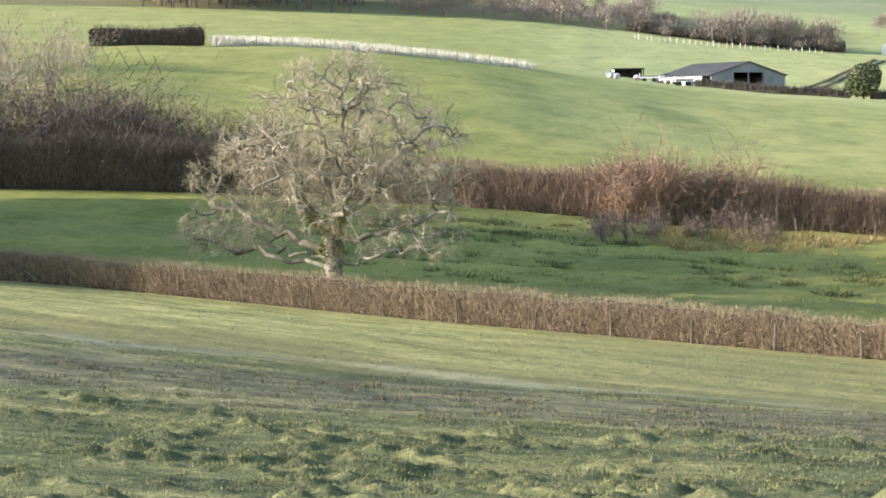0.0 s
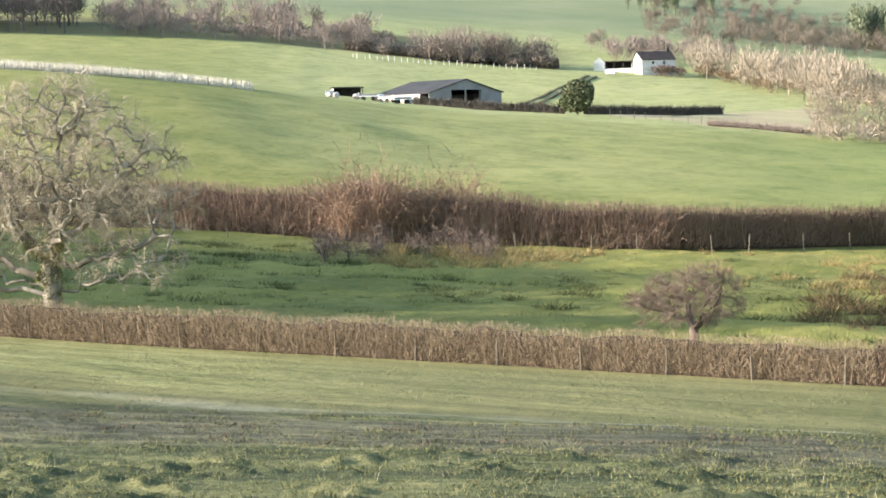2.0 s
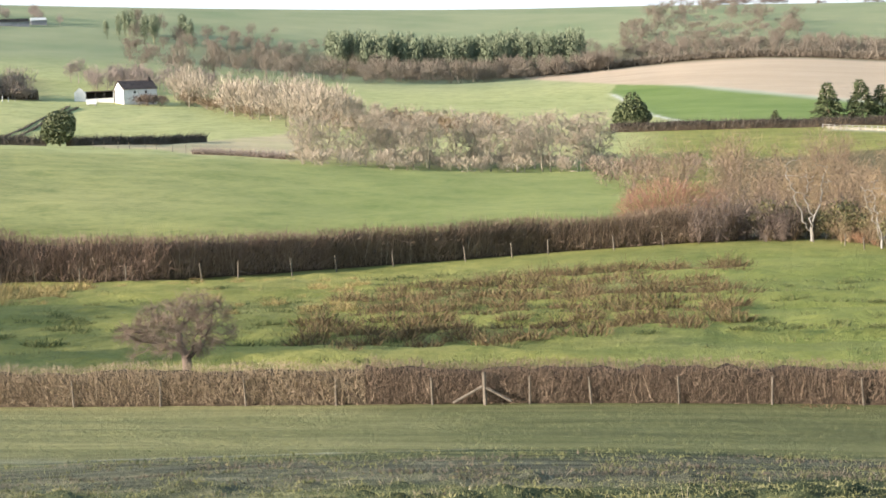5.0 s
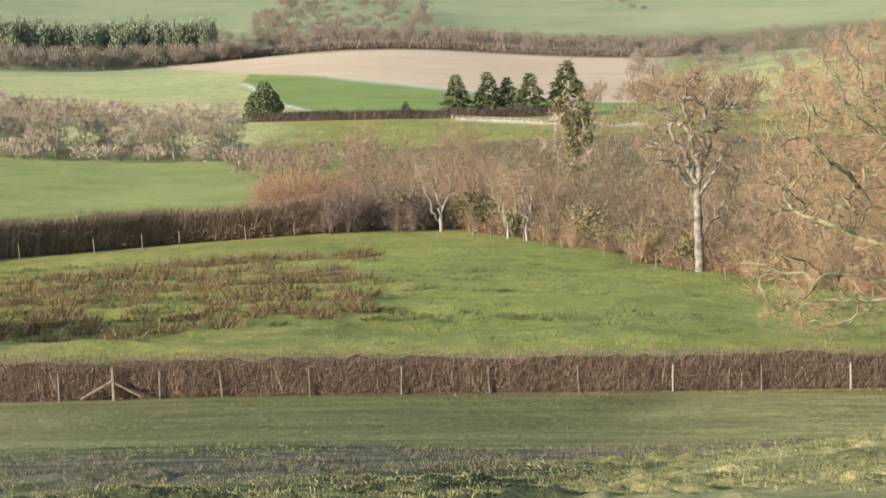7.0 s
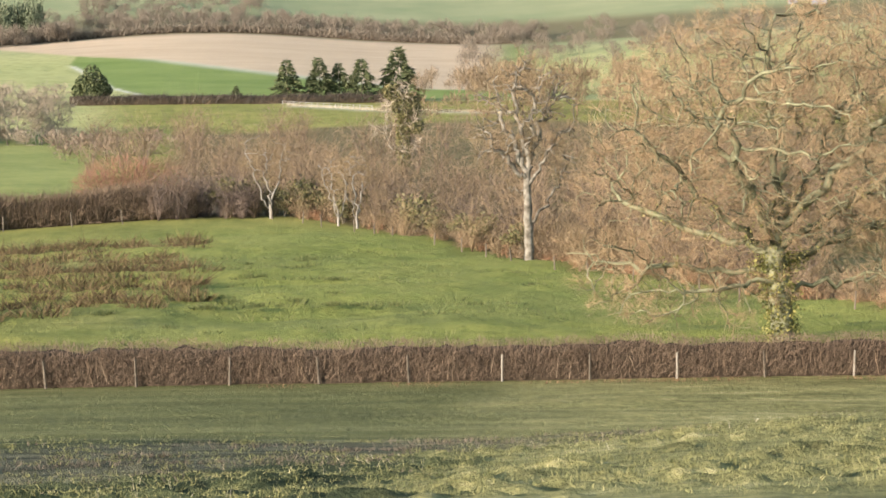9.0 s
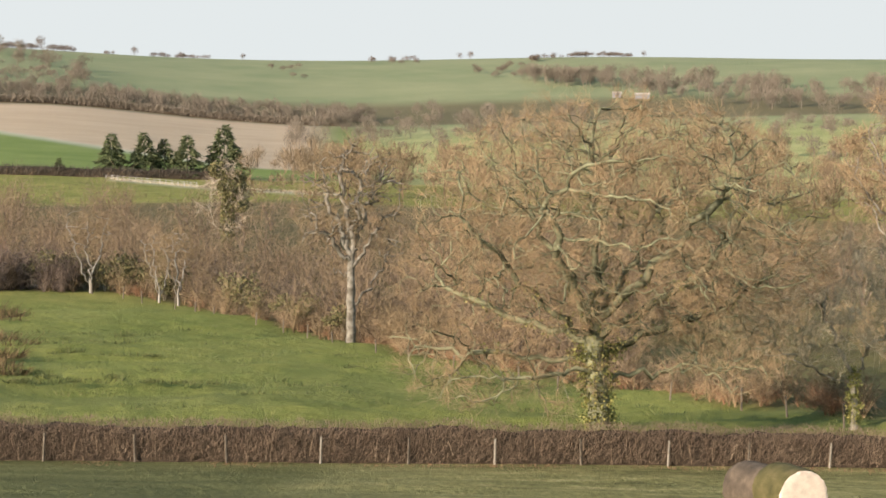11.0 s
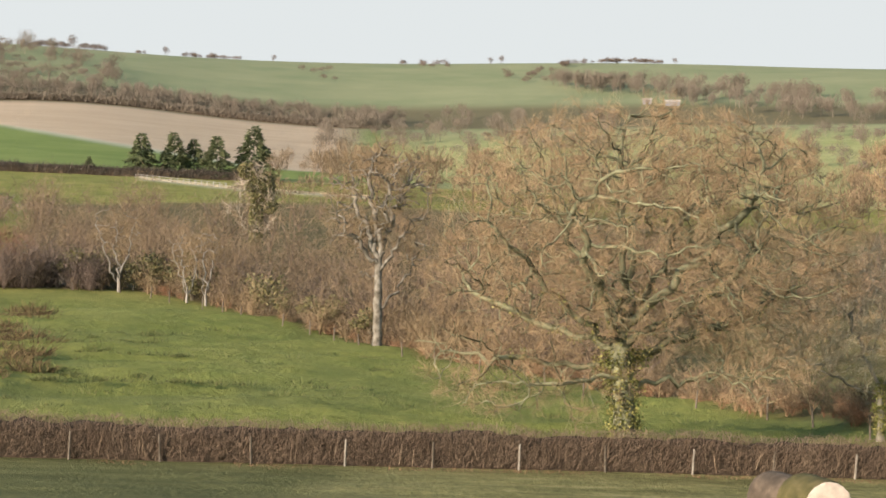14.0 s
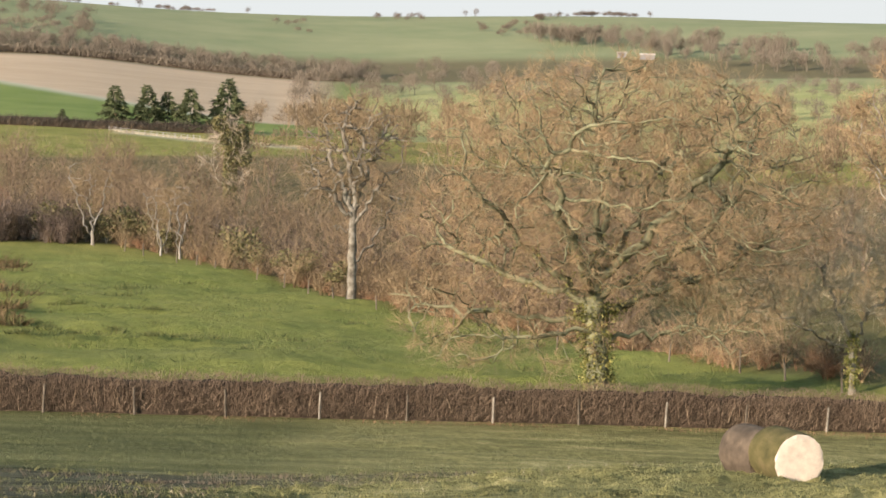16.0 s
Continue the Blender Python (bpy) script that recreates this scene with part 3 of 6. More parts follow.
def tubes(pts, par, rad, sides=5, thin_sides=3, flare=1.0):
    """Tapered tubes along all branches; each runs on through its thickest child."""
    kids = [[] for _ in pts]
    for i, p in enumerate(par):
        if p >= 0:
            kids[p].append(i)
    v, t, base = [], [], 0
    starts = [(0, -1)]
    while starts:
        i, before = starts.pop()
        chain = [before] if before >= 0 else []
        while True:
            chain.append(i)
            if not kids[i]:
                break
            order = sorted(kids[i], key=lambda c: -rad[c])
            starts += [(c, i) for c in order[1:]]
            i = order[0]
        if len(chain) < 2:
            continue
        p = pts[chain]
        r = rad[chain].copy()
        if before >= 0:
            r[0] = min(r[0], r[1] * 1.15)
        else:
            r[0] *= flare
        r[-1] *= 0.4
        s = sides if r[0] > 0.05 else thin_sides
        ahead = np.gradient(p, axis=0)
        ahead /= np.linalg.norm(ahead, axis=1, keepdims=True) + 1e-9
        ref = np.where(np.abs(ahead[:, 2:3]) > 0.9, (1.0, 0, 0), (0, 0, 1.0))
        a = np.cross(ahead, ref)
        a /= np.linalg.norm(a, axis=1, keepdims=True) + 1e-9
        b = np.cross(ahead, a)
        ang = 2 * np.pi * np.arange(s) / s
        ring = p[:, None] + r[:, None, None] * (np.cos(ang)[None, :, None] * a[:, None] + np.sin(ang)[None, :, None] * b[:, None])
        v.append(ring.reshape(-1, 3))
        for k in range(len(chain) - 1):
            for j in range(s):
                q0, q1 = base + k * s + j, base + k * s + (j + 1) % s
                t += [(q0, q1, q1 + s), (q0, q1 + s, q0 + s)]
        base += len(chain) * s
    return np.concatenate(v), np.array(t)


def slivers(rng, roots, ways, length, width, bend=0.15):
    """Twigs: each a bent tapering strip of three triangles."""
    n = len(roots)
    ways = ways / (np.linalg.norm(ways, axis=1, keepdims=True) + 1e-9)
    side = np.cross(ways, rng.normal(0, 1, (n, 3)))
    side /= np.linalg.norm(side, axis=1, keepdims=True) + 1e-9
    ln = (length * rng.uniform(0.5, 1.3, n))[:, None]
    w = width * rng.uniform(0.6, 1.3, (n, 1))
    mid = roots + ways * ln * 0.55
    tip = mid + (ways + rng.normal(0, bend, (n, 3))) * ln * 0.5
    v = np.stack([roots - side * w, roots + side * w, mid - side * w * 0.7, mid + side * w * 0.7, tip], 1).reshape(-1, 3)
    k = 5 * np.arange(n)[:, None]
    t = np.concatenate([k + (0, 1, 3), k + (0, 3, 2), k + (2, 3, 4)])
    return v, t


def spikes(rng, roots, ways, length, width, face=None):
    """Finest twigs, blades and needles: one long triangle each; face: the way their flat side looks."""
    n = len(roots)
    ways = ways / (np.linalg.norm(ways, axis=1, keepdims=True) + 1e-9)
    side = np.cross(ways, rng.normal(0, 1, (n, 3)) if face is None else face)
    side /= np.linalg.norm(side, axis=1, keepdims=True) + 1e-9
    ln = (length * rng.uniform(0.5, 1.3, n))[:, None]
    w = width * rng.uniform(0.7, 1.5, (n, 1))
    return np.stack([roots - side * w, roots + side * w, roots + ways * ln], 1).reshape(-1, 3), 3 * np.arange(n)[:, None] + (0, 1, 2)


def sprays(rng, roots, ways, length, width, side, slim=False, face=None):
    """Twigs with finer side twigs on them."""
    ways = ways / (np.linalg.norm(ways, axis=1, keepdims=True) + 1e-9)
    main = spikes(rng, roots, ways, length, width, face) if slim else slivers(rng, roots, ways, length, width)
    if not side:
        return main
    k = np.repeat(np.arange(len(roots)), side)
    f = rng.uniform(0.15, 0.9, (len(k), 1))
    fine = spikes(rng, roots[k] + ways[k] * length * f, ways[k] + rng.normal(0, 0.55, (len(k), 3)), length * 0.55, width * 0.62, None if face is None else face[k])
    return joined([main, fine])


def leaves(rng, at, size):
    """Small two-triangle leaves, turned at random."""
    n = len(at)
    a = rng.normal(0, 1, (n, 3))
    a /= np.linalg.norm(a, axis=1, keepdims=True)
    b = np.cross(a, rng.normal(0, 1, (n, 3)))
    b /= np.linalg.norm(b, axis=1, keepdims=True)
    s = size * rng.uniform(0.5, 1.3, (n, 1))
    v = np.stack([at - a * s, at + b * s * 0.6, at + a * s, at - b * s * 0.6], 1).reshape(-1, 3)
    k = 4 * np.arange(n)[:, None]
    return v, np.concatenate([k + (0, 1, 2), k + (0, 2, 3)])


def joined(pieces):
    vs, ts, base = [], [], 0
    for v, t in pieces:
        vs.append(v)
        ts.append(t + base)
        base += len(v)
    return np.concatenate(vs), np.concatenate(ts)


def in_crown(rng, n, lumps, shell=0.45):
    """Random points in a crown made of lumps (x, y, z, rx, ry, rz), denser towards their outside."""
    lumps = np.array(lumps, float)
    vol = lumps[:, 3] * lumps[:, 4] * lumps[:, 5]
    pick = rng.choice(len(lumps), n, p=vol / vol.sum())
    way = rng.normal(0, 1, (n, 3))
    way /= np.linalg.norm(way, axis=1, keepdims=True)
    return lumps[pick, :3] + way * (rng.uniform(0, 1, (n, 1)) ** shell) * lumps[pick, 3:]


def bare_tree(seed, lumps, targets, trunk, stride, tip, twigs, twig_len, twig_w, girth, reach=4.0, kill=None, sag=0.0, droop=0.0, sides=6, spread=0.9, side=5, wander=0.3, taper=1.25, leader=0.0, shell=0.45, tips=4, forks=()):
    """Wood and twigs of a leafless tree, as two pairs of arrays, with its branch points."""
    rng = np.random.default_rng(seed)
    pts, par = colonise(rng, in_crown(rng, targets, lumps, shell), trunk, stride, reach, kill or stride * 1.6, sag, 110, wander, forks)
    rad, kids = radii(par, tip)
    rad = girth * (rad / rad[0]) ** taper
    rad[:len(trunk)] *= 1 - leader * np.linspace(0, 1, len(trunk))
    rad = np.maximum(rad, tip * 0.6)
    wood = tubes(pts, par, rad, sides, 3, 1.3)
    thin = np.where((rad <= np.quantile(rad, 0.86)) & (np.arange(len(par)) >= len(trunk)))[0]
    ends = thin[kids[thin] == 0]
    pool = np.concatenate([thin] + [ends] * tips)
    pick = rng.choice(pool, twigs)
    back = pts[pick] - pts[par[pick]]
    back /= np.linalg.norm(back, axis=1, keepdims=True) + 1e-9
    roots = pts[pick] - back * rng.uniform(0, stride, (twigs, 1))
    ways = back + rng.normal(0, spread * 0.6, (twigs, 3)) + (0, 0, 0.1 - droop)
    tw = sprays(rng, roots, ways, twig_len, twig_w, side)
    return wood, tw, pts, rad


def straight(h, n, lean=(0.0, 0.0), wob=0.05, seed=0):
    rng = np.random.default_rng(seed)
    f = np.linspace(0, 1, n)
    return [(lean[0] * u + rng.normal(0, wob) * (u > 0), lean[1] * u + rng.normal(0, wob) * (u > 0), h * u - (0.25 if u == 0 else 0)) for u in f]


# ---- hedges ----
def along(knots, spacing):
    """Points at even steps on a line of (az, r) knots."""
    p = np.array([(r * math.sin(radians(a)), r * math.cos(radians(a))) for a, r in knots])
    s = np.concatenate([[0], np.cumsum(np.linalg.norm(np.diff(p, axis=0), axis=1))])
    u = np.arange(0, s[-1], spacing)
    return np.stack([np.interp(u, s, p[:, 0]), np.interp(u, s, p[:, 1])], 1), u


def hedge(name, label, seed, line, height, thick, density, twig_len, twig_w, twig, core_top=0.75, upright=1.0, group="", lumpy=0.10, core=None, top_at=0.93, stems=0, stem_mat=None, stem_w=0.022):
    """A hedge along points, with a core coloured as its shaded inside and a coat of stems and twigs. height: by point.
    """
    rng = np.random.default_rng(seed)
    n = len(line)
    flow = np.gradient(line, axis=0)
    flow /= np.linalg.norm(flow, axis=1, keepdims=True)
    off = np.stack([flow[:, 1], -flow[:, 0]], 1)
    gz = ground_z(line[:, 0], line[:, 1])
    top = thing(name, (0, 0, 0), label, "hedge", group)
    prof = np.array([(-0.42, 0.0), (-0.46, 0.45), (-0.34, 0.85), (-0.08, 1.0), (0.12, 0.99), (0.36, 0.82), (0.46, 0.4), (0.42, 0.0)])
    k = len(prof)
    jit = rng.normal(0, lumpy, (n, k))
    px = (prof[None, :, 0] * thick * (1 + jit))
    pz = gz[:, None] - 0.1 + prof[None, :, 1] * (height * core_top)[:, None] * (1 + 0.35 * rng.normal(0, lumpy, (n, k)))
    xy = line[:, None] + px[..., None] * off[:, None]
    v = np.concatenate([xy, pz[..., None]], 2).reshape(-1, 3)
    i, j = np.meshgrid(np.arange(n - 1), np.arange(k - 1), indexing="ij")
    q = (i * k + j).ravel()
    # solid sheet that blocks the view through, dark for the shade within
    part("hedge_shade_core", tri_mesh("hedge_shade_core", v, np.stack([q, q + 1, q + k + 1, q + k], 1), True), core or HEDGE_CORE, top, "solid core of the hedge, coloured dark for the shade inside")
    length = np.linalg.norm(np.diff(line, axis=0), axis=1).sum()
    m = int(density * length)
    f = rng.uniform(0, n - 1.001, m)
    a = f.astype(int)
    w = (f - a)[:, None]
    c = line[a] * (1 - w) + line[a + 1] * w
    h, g = height[a], gz[a]
    u = rng.uniform(0, 1, m)
    side = np.where(rng.uniform(0, 1, m) < 0.68, 1.0, -1.0)
    cap = u > 0.9
    across = np.where(cap, rng.uniform(-0.5, 0.5, m), side * rng.uniform(0.34, 0.56, m) * np.where(u > 0.75, 0.9, 1.0)) * thick
    roots = np.concatenate([c + off[a] * across[:, None], (g + u * h * top_at)[:, None]], 1)
    ways = np.concatenate([off[a] * (across / thick * 0.9)[:, None] + flow[a] * rng.normal(0, 0.45, (m, 1)), (upright + rng.normal(0, 0.5, m))[:, None]], 1)
    tw = spikes(rng, roots, ways, twig_len * np.where(u > 0.8, 0.5, 1.3) * rng.choice((0.6, 1.0, 1.5), m), twig_w, np.column_stack([off[a] * np.sign(across)[:, None], np.where(cap, 1.2, 0.25)]) + rng.normal(0, 0.45, (m, 3)))
    part("coat", tri_mesh("coat", *tw), twig, top, "coat of bare twigs and stems", "stuff")
    if stems:
        m = int(stems * length)
        f = rng.uniform(0, n - 1.001, m)
        f = f[waves(f, 0 * f, 6.0, seed + 1) + 0.6 * waves(f, 0 * f, 2.2, seed + 2) > rng.uniform(-0.6, 1.2, m)]
        a = f.astype(int)
        w = (f - a)[:, None]
        m = len(f)
        c = line[a] * (1 - w) + line[a + 1] * w + off[a] * (thick * rng.uniform(0.42, 0.58, (m, 1)))
        g = ground_z(c[:, 0], c[:, 1])
        base = rng.uniform(0, 0.35, m) * height[a]
        ways = np.column_stack([flow[a] * rng.normal(0, 0.18, (m, 1)) + off[a] * 0.04, np.ones(m)])
        part("stem_tangle", tri_mesh("stem_tangle", *slivers(rng, np.column_stack([c, g + base]), ways, (height[a] - base) * 0.72, stem_w, 0.12)), stem_mat, top, "pale upright stems", "stuff")
    return top


# one hedge in two stretches; the right one's shade is in its darker coat
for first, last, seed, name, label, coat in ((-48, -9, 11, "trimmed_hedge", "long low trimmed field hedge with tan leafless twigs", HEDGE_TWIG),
                                              (-9, 34, 10, "shaded_trimmed_hedge", "long low trimmed field hedge with brown twigs coloured dark for shade", HEDGE_SHADED)):
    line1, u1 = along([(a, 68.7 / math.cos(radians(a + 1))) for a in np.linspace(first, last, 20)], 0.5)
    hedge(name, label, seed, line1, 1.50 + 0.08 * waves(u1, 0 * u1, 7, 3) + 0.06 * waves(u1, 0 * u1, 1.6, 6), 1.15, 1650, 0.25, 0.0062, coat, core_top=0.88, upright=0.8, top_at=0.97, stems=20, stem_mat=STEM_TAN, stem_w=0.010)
# the two outer stretches lie in shade, painted as darker coats
for knots, seed, name, label, coat in (
        ([(-50, 165), (-43, 156), (-36, 152), (-30.4, 145.4)], 12, "dark_hedge", "tall overgrown field hedge, bare in winter, coloured dark for its shade", TWIG_DARK),
        ([(-30.6, 145.6), (-24, 140), (-15, 139), (-10, 145)], 13, "overgrown_hedge", "tall overgrown field hedge, bare brown stems in winter", HEDGE_RED),
        ([(-10.1, 144.9), (-4, 152), (0.5, 155), (2.2, 156)], 14, "shaded_brown_hedge", "brown field hedge with a level top, coloured dark for its shade", HEDGE_SHADED)):
    line2, u2 = along(knots, 0.8)
    az2 = np.degrees(np.arctan2(line2[:, 0], line2[:, 1]))
    hedge(name, label, seed, line2, lerp(az2, (-50, -43, -36, -29, -26, -24, -22, -19, -17, -10, -1), (4.8, 4.6, 4.2, 3.6, 3.6, 4.4, 4.4, 3.4, 3.3, 2.9, 2.7)) * (1 + 0.08 * waves(u2, 0 * u2, 9, 5)),
          2.6, 850, 0.75, 0.014, coat, core_top=0.82, upright=0.9, stems=0 if seed == 12 else 26, stem_mat=STEM_TAN, stem_w=0.03)

# ---- fence posts along the trimmed hedge ----
def post_mesh(name, h, w, seed):
    bm = bmesh.new()
    bmesh.ops.create_cone(bm, cap_ends=True, segments=7, radius1=w, radius2=w * 0.88, depth=h + 0.3)
    rng = random.Random(seed)
    for v in bm.verts:
        v.co += Vector((rng.uniform(-1, 1) * w * 0.15, rng.uniform(-1, 1) * w * 0.15, h / 2 - 0.15 + (rng.uniform(-0.04, 0.02) if v.co.z > 0 else 0)))
    me = bpy.data.meshes.new(name)
    bm.to_mesh(me)
    bm.free()
    me.materials.append(POST)
    return me


def rail_mesh(name, a, b, w, material):
    a, b = Vector(a), Vector(b)
    bm = bmesh.new()
    bmesh.ops.create_cone(bm, cap_ends=True, segments=6, radius1=w, radius2=w, depth=(b - a).length)
    bmesh.ops.transform(bm, verts=bm.verts, matrix=Matrix.Translation((a + b) / 2) @ (b - a).to_track_quat("Z", "Y").to_matrix().to_4x4())
    me = bpy.data.meshes.new(name)
    bm.to_mesh(me)
    bm.free()
    me.materials.append(material)
    return me


rnd = random.Random(4)
HEDGE_POSTS = (-39.7, -37.88, -36.0, -33.99, -31.83, -29.63, -27.37, -25.04, -22.66, -20.21, -17.71, -15.18, -12.66, -9.96, -7.07, -4.13, -2.29, 0.33, 3.07, 5.73, 8.42, 11.21, 13.83, 16.42, 19.0, 21.58, 23.93, 26.3)
stakes = [post_mesh("post", 1.0, 0.045, k) for k in range(5)]
for me in stakes[3:]:
    me.materials[0] = POST_PALE
for k, a in enumerate(HEDGE_POSTS):
    ob = new("fence_post", stakes[k % 3 if a < 10 or k % 2 == 0 else 3 + k % 2])
    ob.matrix_world = pose(*spot(a, 68.7 / math.cos(radians(a + 1)) - 0.68), rnd.uniform(-3, 3), rnd.uniform(-3, 3), rnd.uniform(0, 360))
    tagged(ob, "weathered round wooden fence post beside the trimmed hedge", "fence post", "posts along the hedge")
for a in (-5.48, -42.4):
    top = thing("strainer_post", spot(a, 68.7 / math.cos(radians(a + 1)) - 0.85), "stout wooden corner post with two slanting struts", "fence post", "braced posts", turn=-1)
    part("stake", post_mesh("stake", 1.2, 0.075, 9), POST, top)
    part("strut", rail_mesh("strut", (-1.15, -0.05, 0.12), (-0.05, 0, 0.68), 0.05, POST), POST, top)
    part("strut", rail_mesh("strut", (0.95, -0.1, 0.12), (0.05, 0, 0.62), 0.05, POST), POST, top)

small = [post_mesh("post", 1.1, 0.05, 20 + k) for k in range(2)]


def post_row(knots, gap, label, group, jitter=0.2, h=1.0):
    pts, _ = along(knots, gap)
    for k, p in enumerate(pts):
        ob = new("fence_post", small[k % 2])
        x, y = p[0] + rnd.uniform(-1, 1) * gap * jitter, p[1]
        ob.matrix_world = pose(x, y, float(ground_z(x, y)[0]), rnd.uniform(-5, 5), rnd.uniform(-5, 5), rnd.uniform(0, 360)) @ Matrix.Diagonal((1, 1, h, 1))
        tagged(ob, label, "fence post", group)


post_row([(-28, 137), (-24, 137), (-15, 136), (-4, 149), (1.2, 152)], 4.2, "grey wooden fence post before the overgrown hedge", "posts before the overgrown hedge", h=1.05, jitter=0.3)
post_row([(4.4, 152), (8.1, 134), (11.9, 117), (17, 105.5), (22, 95), (27.5, 85.5)], 4.2, "wooden fence post at the foot of the tree line", "posts along the tree line", h=0.85)
post_row([(-16.6, 372), (-13.5, 350), (-10.8, 338)], 3.6, "pale stake at the edge of the hill field", "stakes at the field edge", h=1.3)
post_row([(-36.6, 270), (-31.3, 279), (-27.4, 294)], 5.5, "pale fence post beside the dry grass strip", "posts along the crest", h=1.3)

# ---- the field trees ----
def field_tree(name, label, az, r, spec, bark, twig, turn=0, size=1.0):
    wood, tw, pts, rad = bare_tree(**spec)
    top = thing(name, spot(az, r), label, "tree", turn=turn, size=size)
    part("trunk", tri_mesh("trunk", *wood, True), bark, top, "trunk and limbs")
    part("crown", tri_mesh("crown", *tw), twig, top, "crown of fine leafless twigs")
    return top, pts, rad


def ivy_on(top, pts, rad, seed, lo, hi, count, size=0.07, grow=0.22, within=9.0):
    """Ivy leaves round the trunk's points between two heights."""
    rng = np.random.default_rng(seed)
    pick = np.where((pts[:, 2] > lo) & (pts[:, 2] < hi) & (rad > 0.10) & (np.hypot(pts[:, 0], pts[:, 1]) < within))[0]
    k = rng.choice(pick, count)
    way = rng.normal(0, 1, (count, 3)) * (1, 1, 0.9)
    way /= np.linalg.norm(way, axis=1, keepdims=True)
    at = pts[k] + way * (rad[k][:, None] + grow * rng.uniform(0, 1, (count, 1)) ** 1.6)
    part("ivy", tri_mesh("ivy", *leaves(rng, at, size)), IVY, top, "yellow-green ivy", "stuff")


oak = field_tree("oak_tree", "broad old leafless oak with ivy on its trunk behind the hedge", 19.6, 77.0,
                 dict(seed=5, lumps=[(0.9, 0, 9.2, 8.8, 8, 4.9), (0.9, 0, 11.9, 6.8, 5.6, 2.5), (-4.4, -0.5, 6.6, 4.2, 4.5, 3.2), (6.0, 0, 8.0, 4.2, 4.5, 3.2), (-5.4, 0, 3.4, 3.6, 3, 1.3), (-4.2, -1, 3.0, 4.2, 2.6, 1.2), (-5.8, 1, 4.4, 3.2, 3, 1.3), (4.4, 0, 3.6, 2.9, 2.6, 1.2), (4.8, -1, 2.9, 2.6, 2.2, 1.0), (5.4, 1, 4.4, 3.2, 2.6, 1.2)], targets=4600, trunk=straight(5.2, 14, (-0.4, 0), 0.03, 2),
                      stride=0.34, tip=0.011, twigs=21000, twig_len=0.74, twig_w=0.0060, girth=0.47, reach=5.0, kill=0.44, sides=8, side=5, wander=0.34, taper=0.92, shell=0.27, tips=14,
                      forks=((13, (-2.6, 0.8, 9.6)), (13, (-0.6, -1.0, 11.2)), (12, (2.6, 1.0, 9.8)), (11, (5.6, -1.0, 9.0)), (9, (-6.6, 0.5, 4.2)), (7, (5.0, 0.8, 3.2)), (11, (-5.0, -1.4, 8.4)), (13, (1.2, 2.2, 11.0)), (11, (-6.2, 1.4, 6.6)), (10, (7.2, 0.6, 6.6)), (13, (4.2, -2.4, 10.6)), (12, (-3.4, -3.0, 10.2)), (8, (-4.6, -1.8, 3.2)))), BARK_OAK, TWIG_OAK)
ivy_on(*oak, 3, -0.1, 4.4, 4000, 0.070, 0.48, 1.1)
ivy_on(*oak, 5, 4.0, 7.0, 1900, 0.062, 0.28)
ash = field_tree("ash_tree", "spreading bare ash with pale lichened branches behind the hedge", -33.25, 85.5,
                 dict(seed=8, lumps=[(0.4, 0, 5.9, 4.4, 3.8, 3.5), (0.4, 0, 8.3, 2.3, 2.0, 1.6), (-3.2, 0, 4.6, 3.1, 2.8, 2.5), (-5.0, 0, 2.7, 2.3, 2.0, 1.2), (-6.3, 0, 2.2, 1.2, 1.2, 0.8), (3.8, 0, 5.2, 2.3, 2.4, 2.5), (3.2, 0, 2.7, 2.4, 2.0, 1.2)], targets=2300, trunk=straight(2.8, 10, (-0.1, 0), 0.04, 4),
                      forks=((9, (-0.9, 0.3, 7.8)), (9, (0.9, -0.5, 7.4)), (9, (3.6, 0.4, 6.6)), (8, (-3.4, 0.4, 6.6)), (6, (-5.6, -0.4, 3.8)), (4, (-6.4, 0.2, 2.3)), (7, (4.9, 0.2, 3.6)), (9, (0.3, 1.8, 8.6)), (8, (-2.0, -1.4, 5.4)), (8, (2.2, -1.6, 5.0)), (5, (3.6, 0.9, 2.2)), (5, (-3.8, 1.1, 1.8))),
                      stride=0.26, tip=0.012, twigs=14500, twig_len=0.50, twig_w=0.0062, girth=0.34, reach=4.5, kill=0.36, droop=0.30, sides=8, side=4, wander=0.5, taper=0.85, shell=0.40, tips=6), BARK_ASH, TWIG_ASH, size=1.17)
ivy_on(*ash, 4, -0.1, 3.4, 5200, 0.05, 0.13, 0.9)
field_tree("hawthorn_tree", "small round bare hawthorn behind the hedge", -14.4, 74.5,
           dict(seed=9, lumps=[(-0.2, 0, 2.15, 2.3, 1.9, 0.95), (0.2, 0, 2.75, 1.5, 1.4, 0.65)], targets=460, trunk=straight(1.1, 5, (0.15, 0), 0.04, 4),
                stride=0.17, tip=0.008, twigs=5200, twig_len=0.36, twig_w=0.005, girth=0.17, reach=3.0, kill=0.28, side=4), TWIG_DARK, TWIG_HAW, size=1.12)
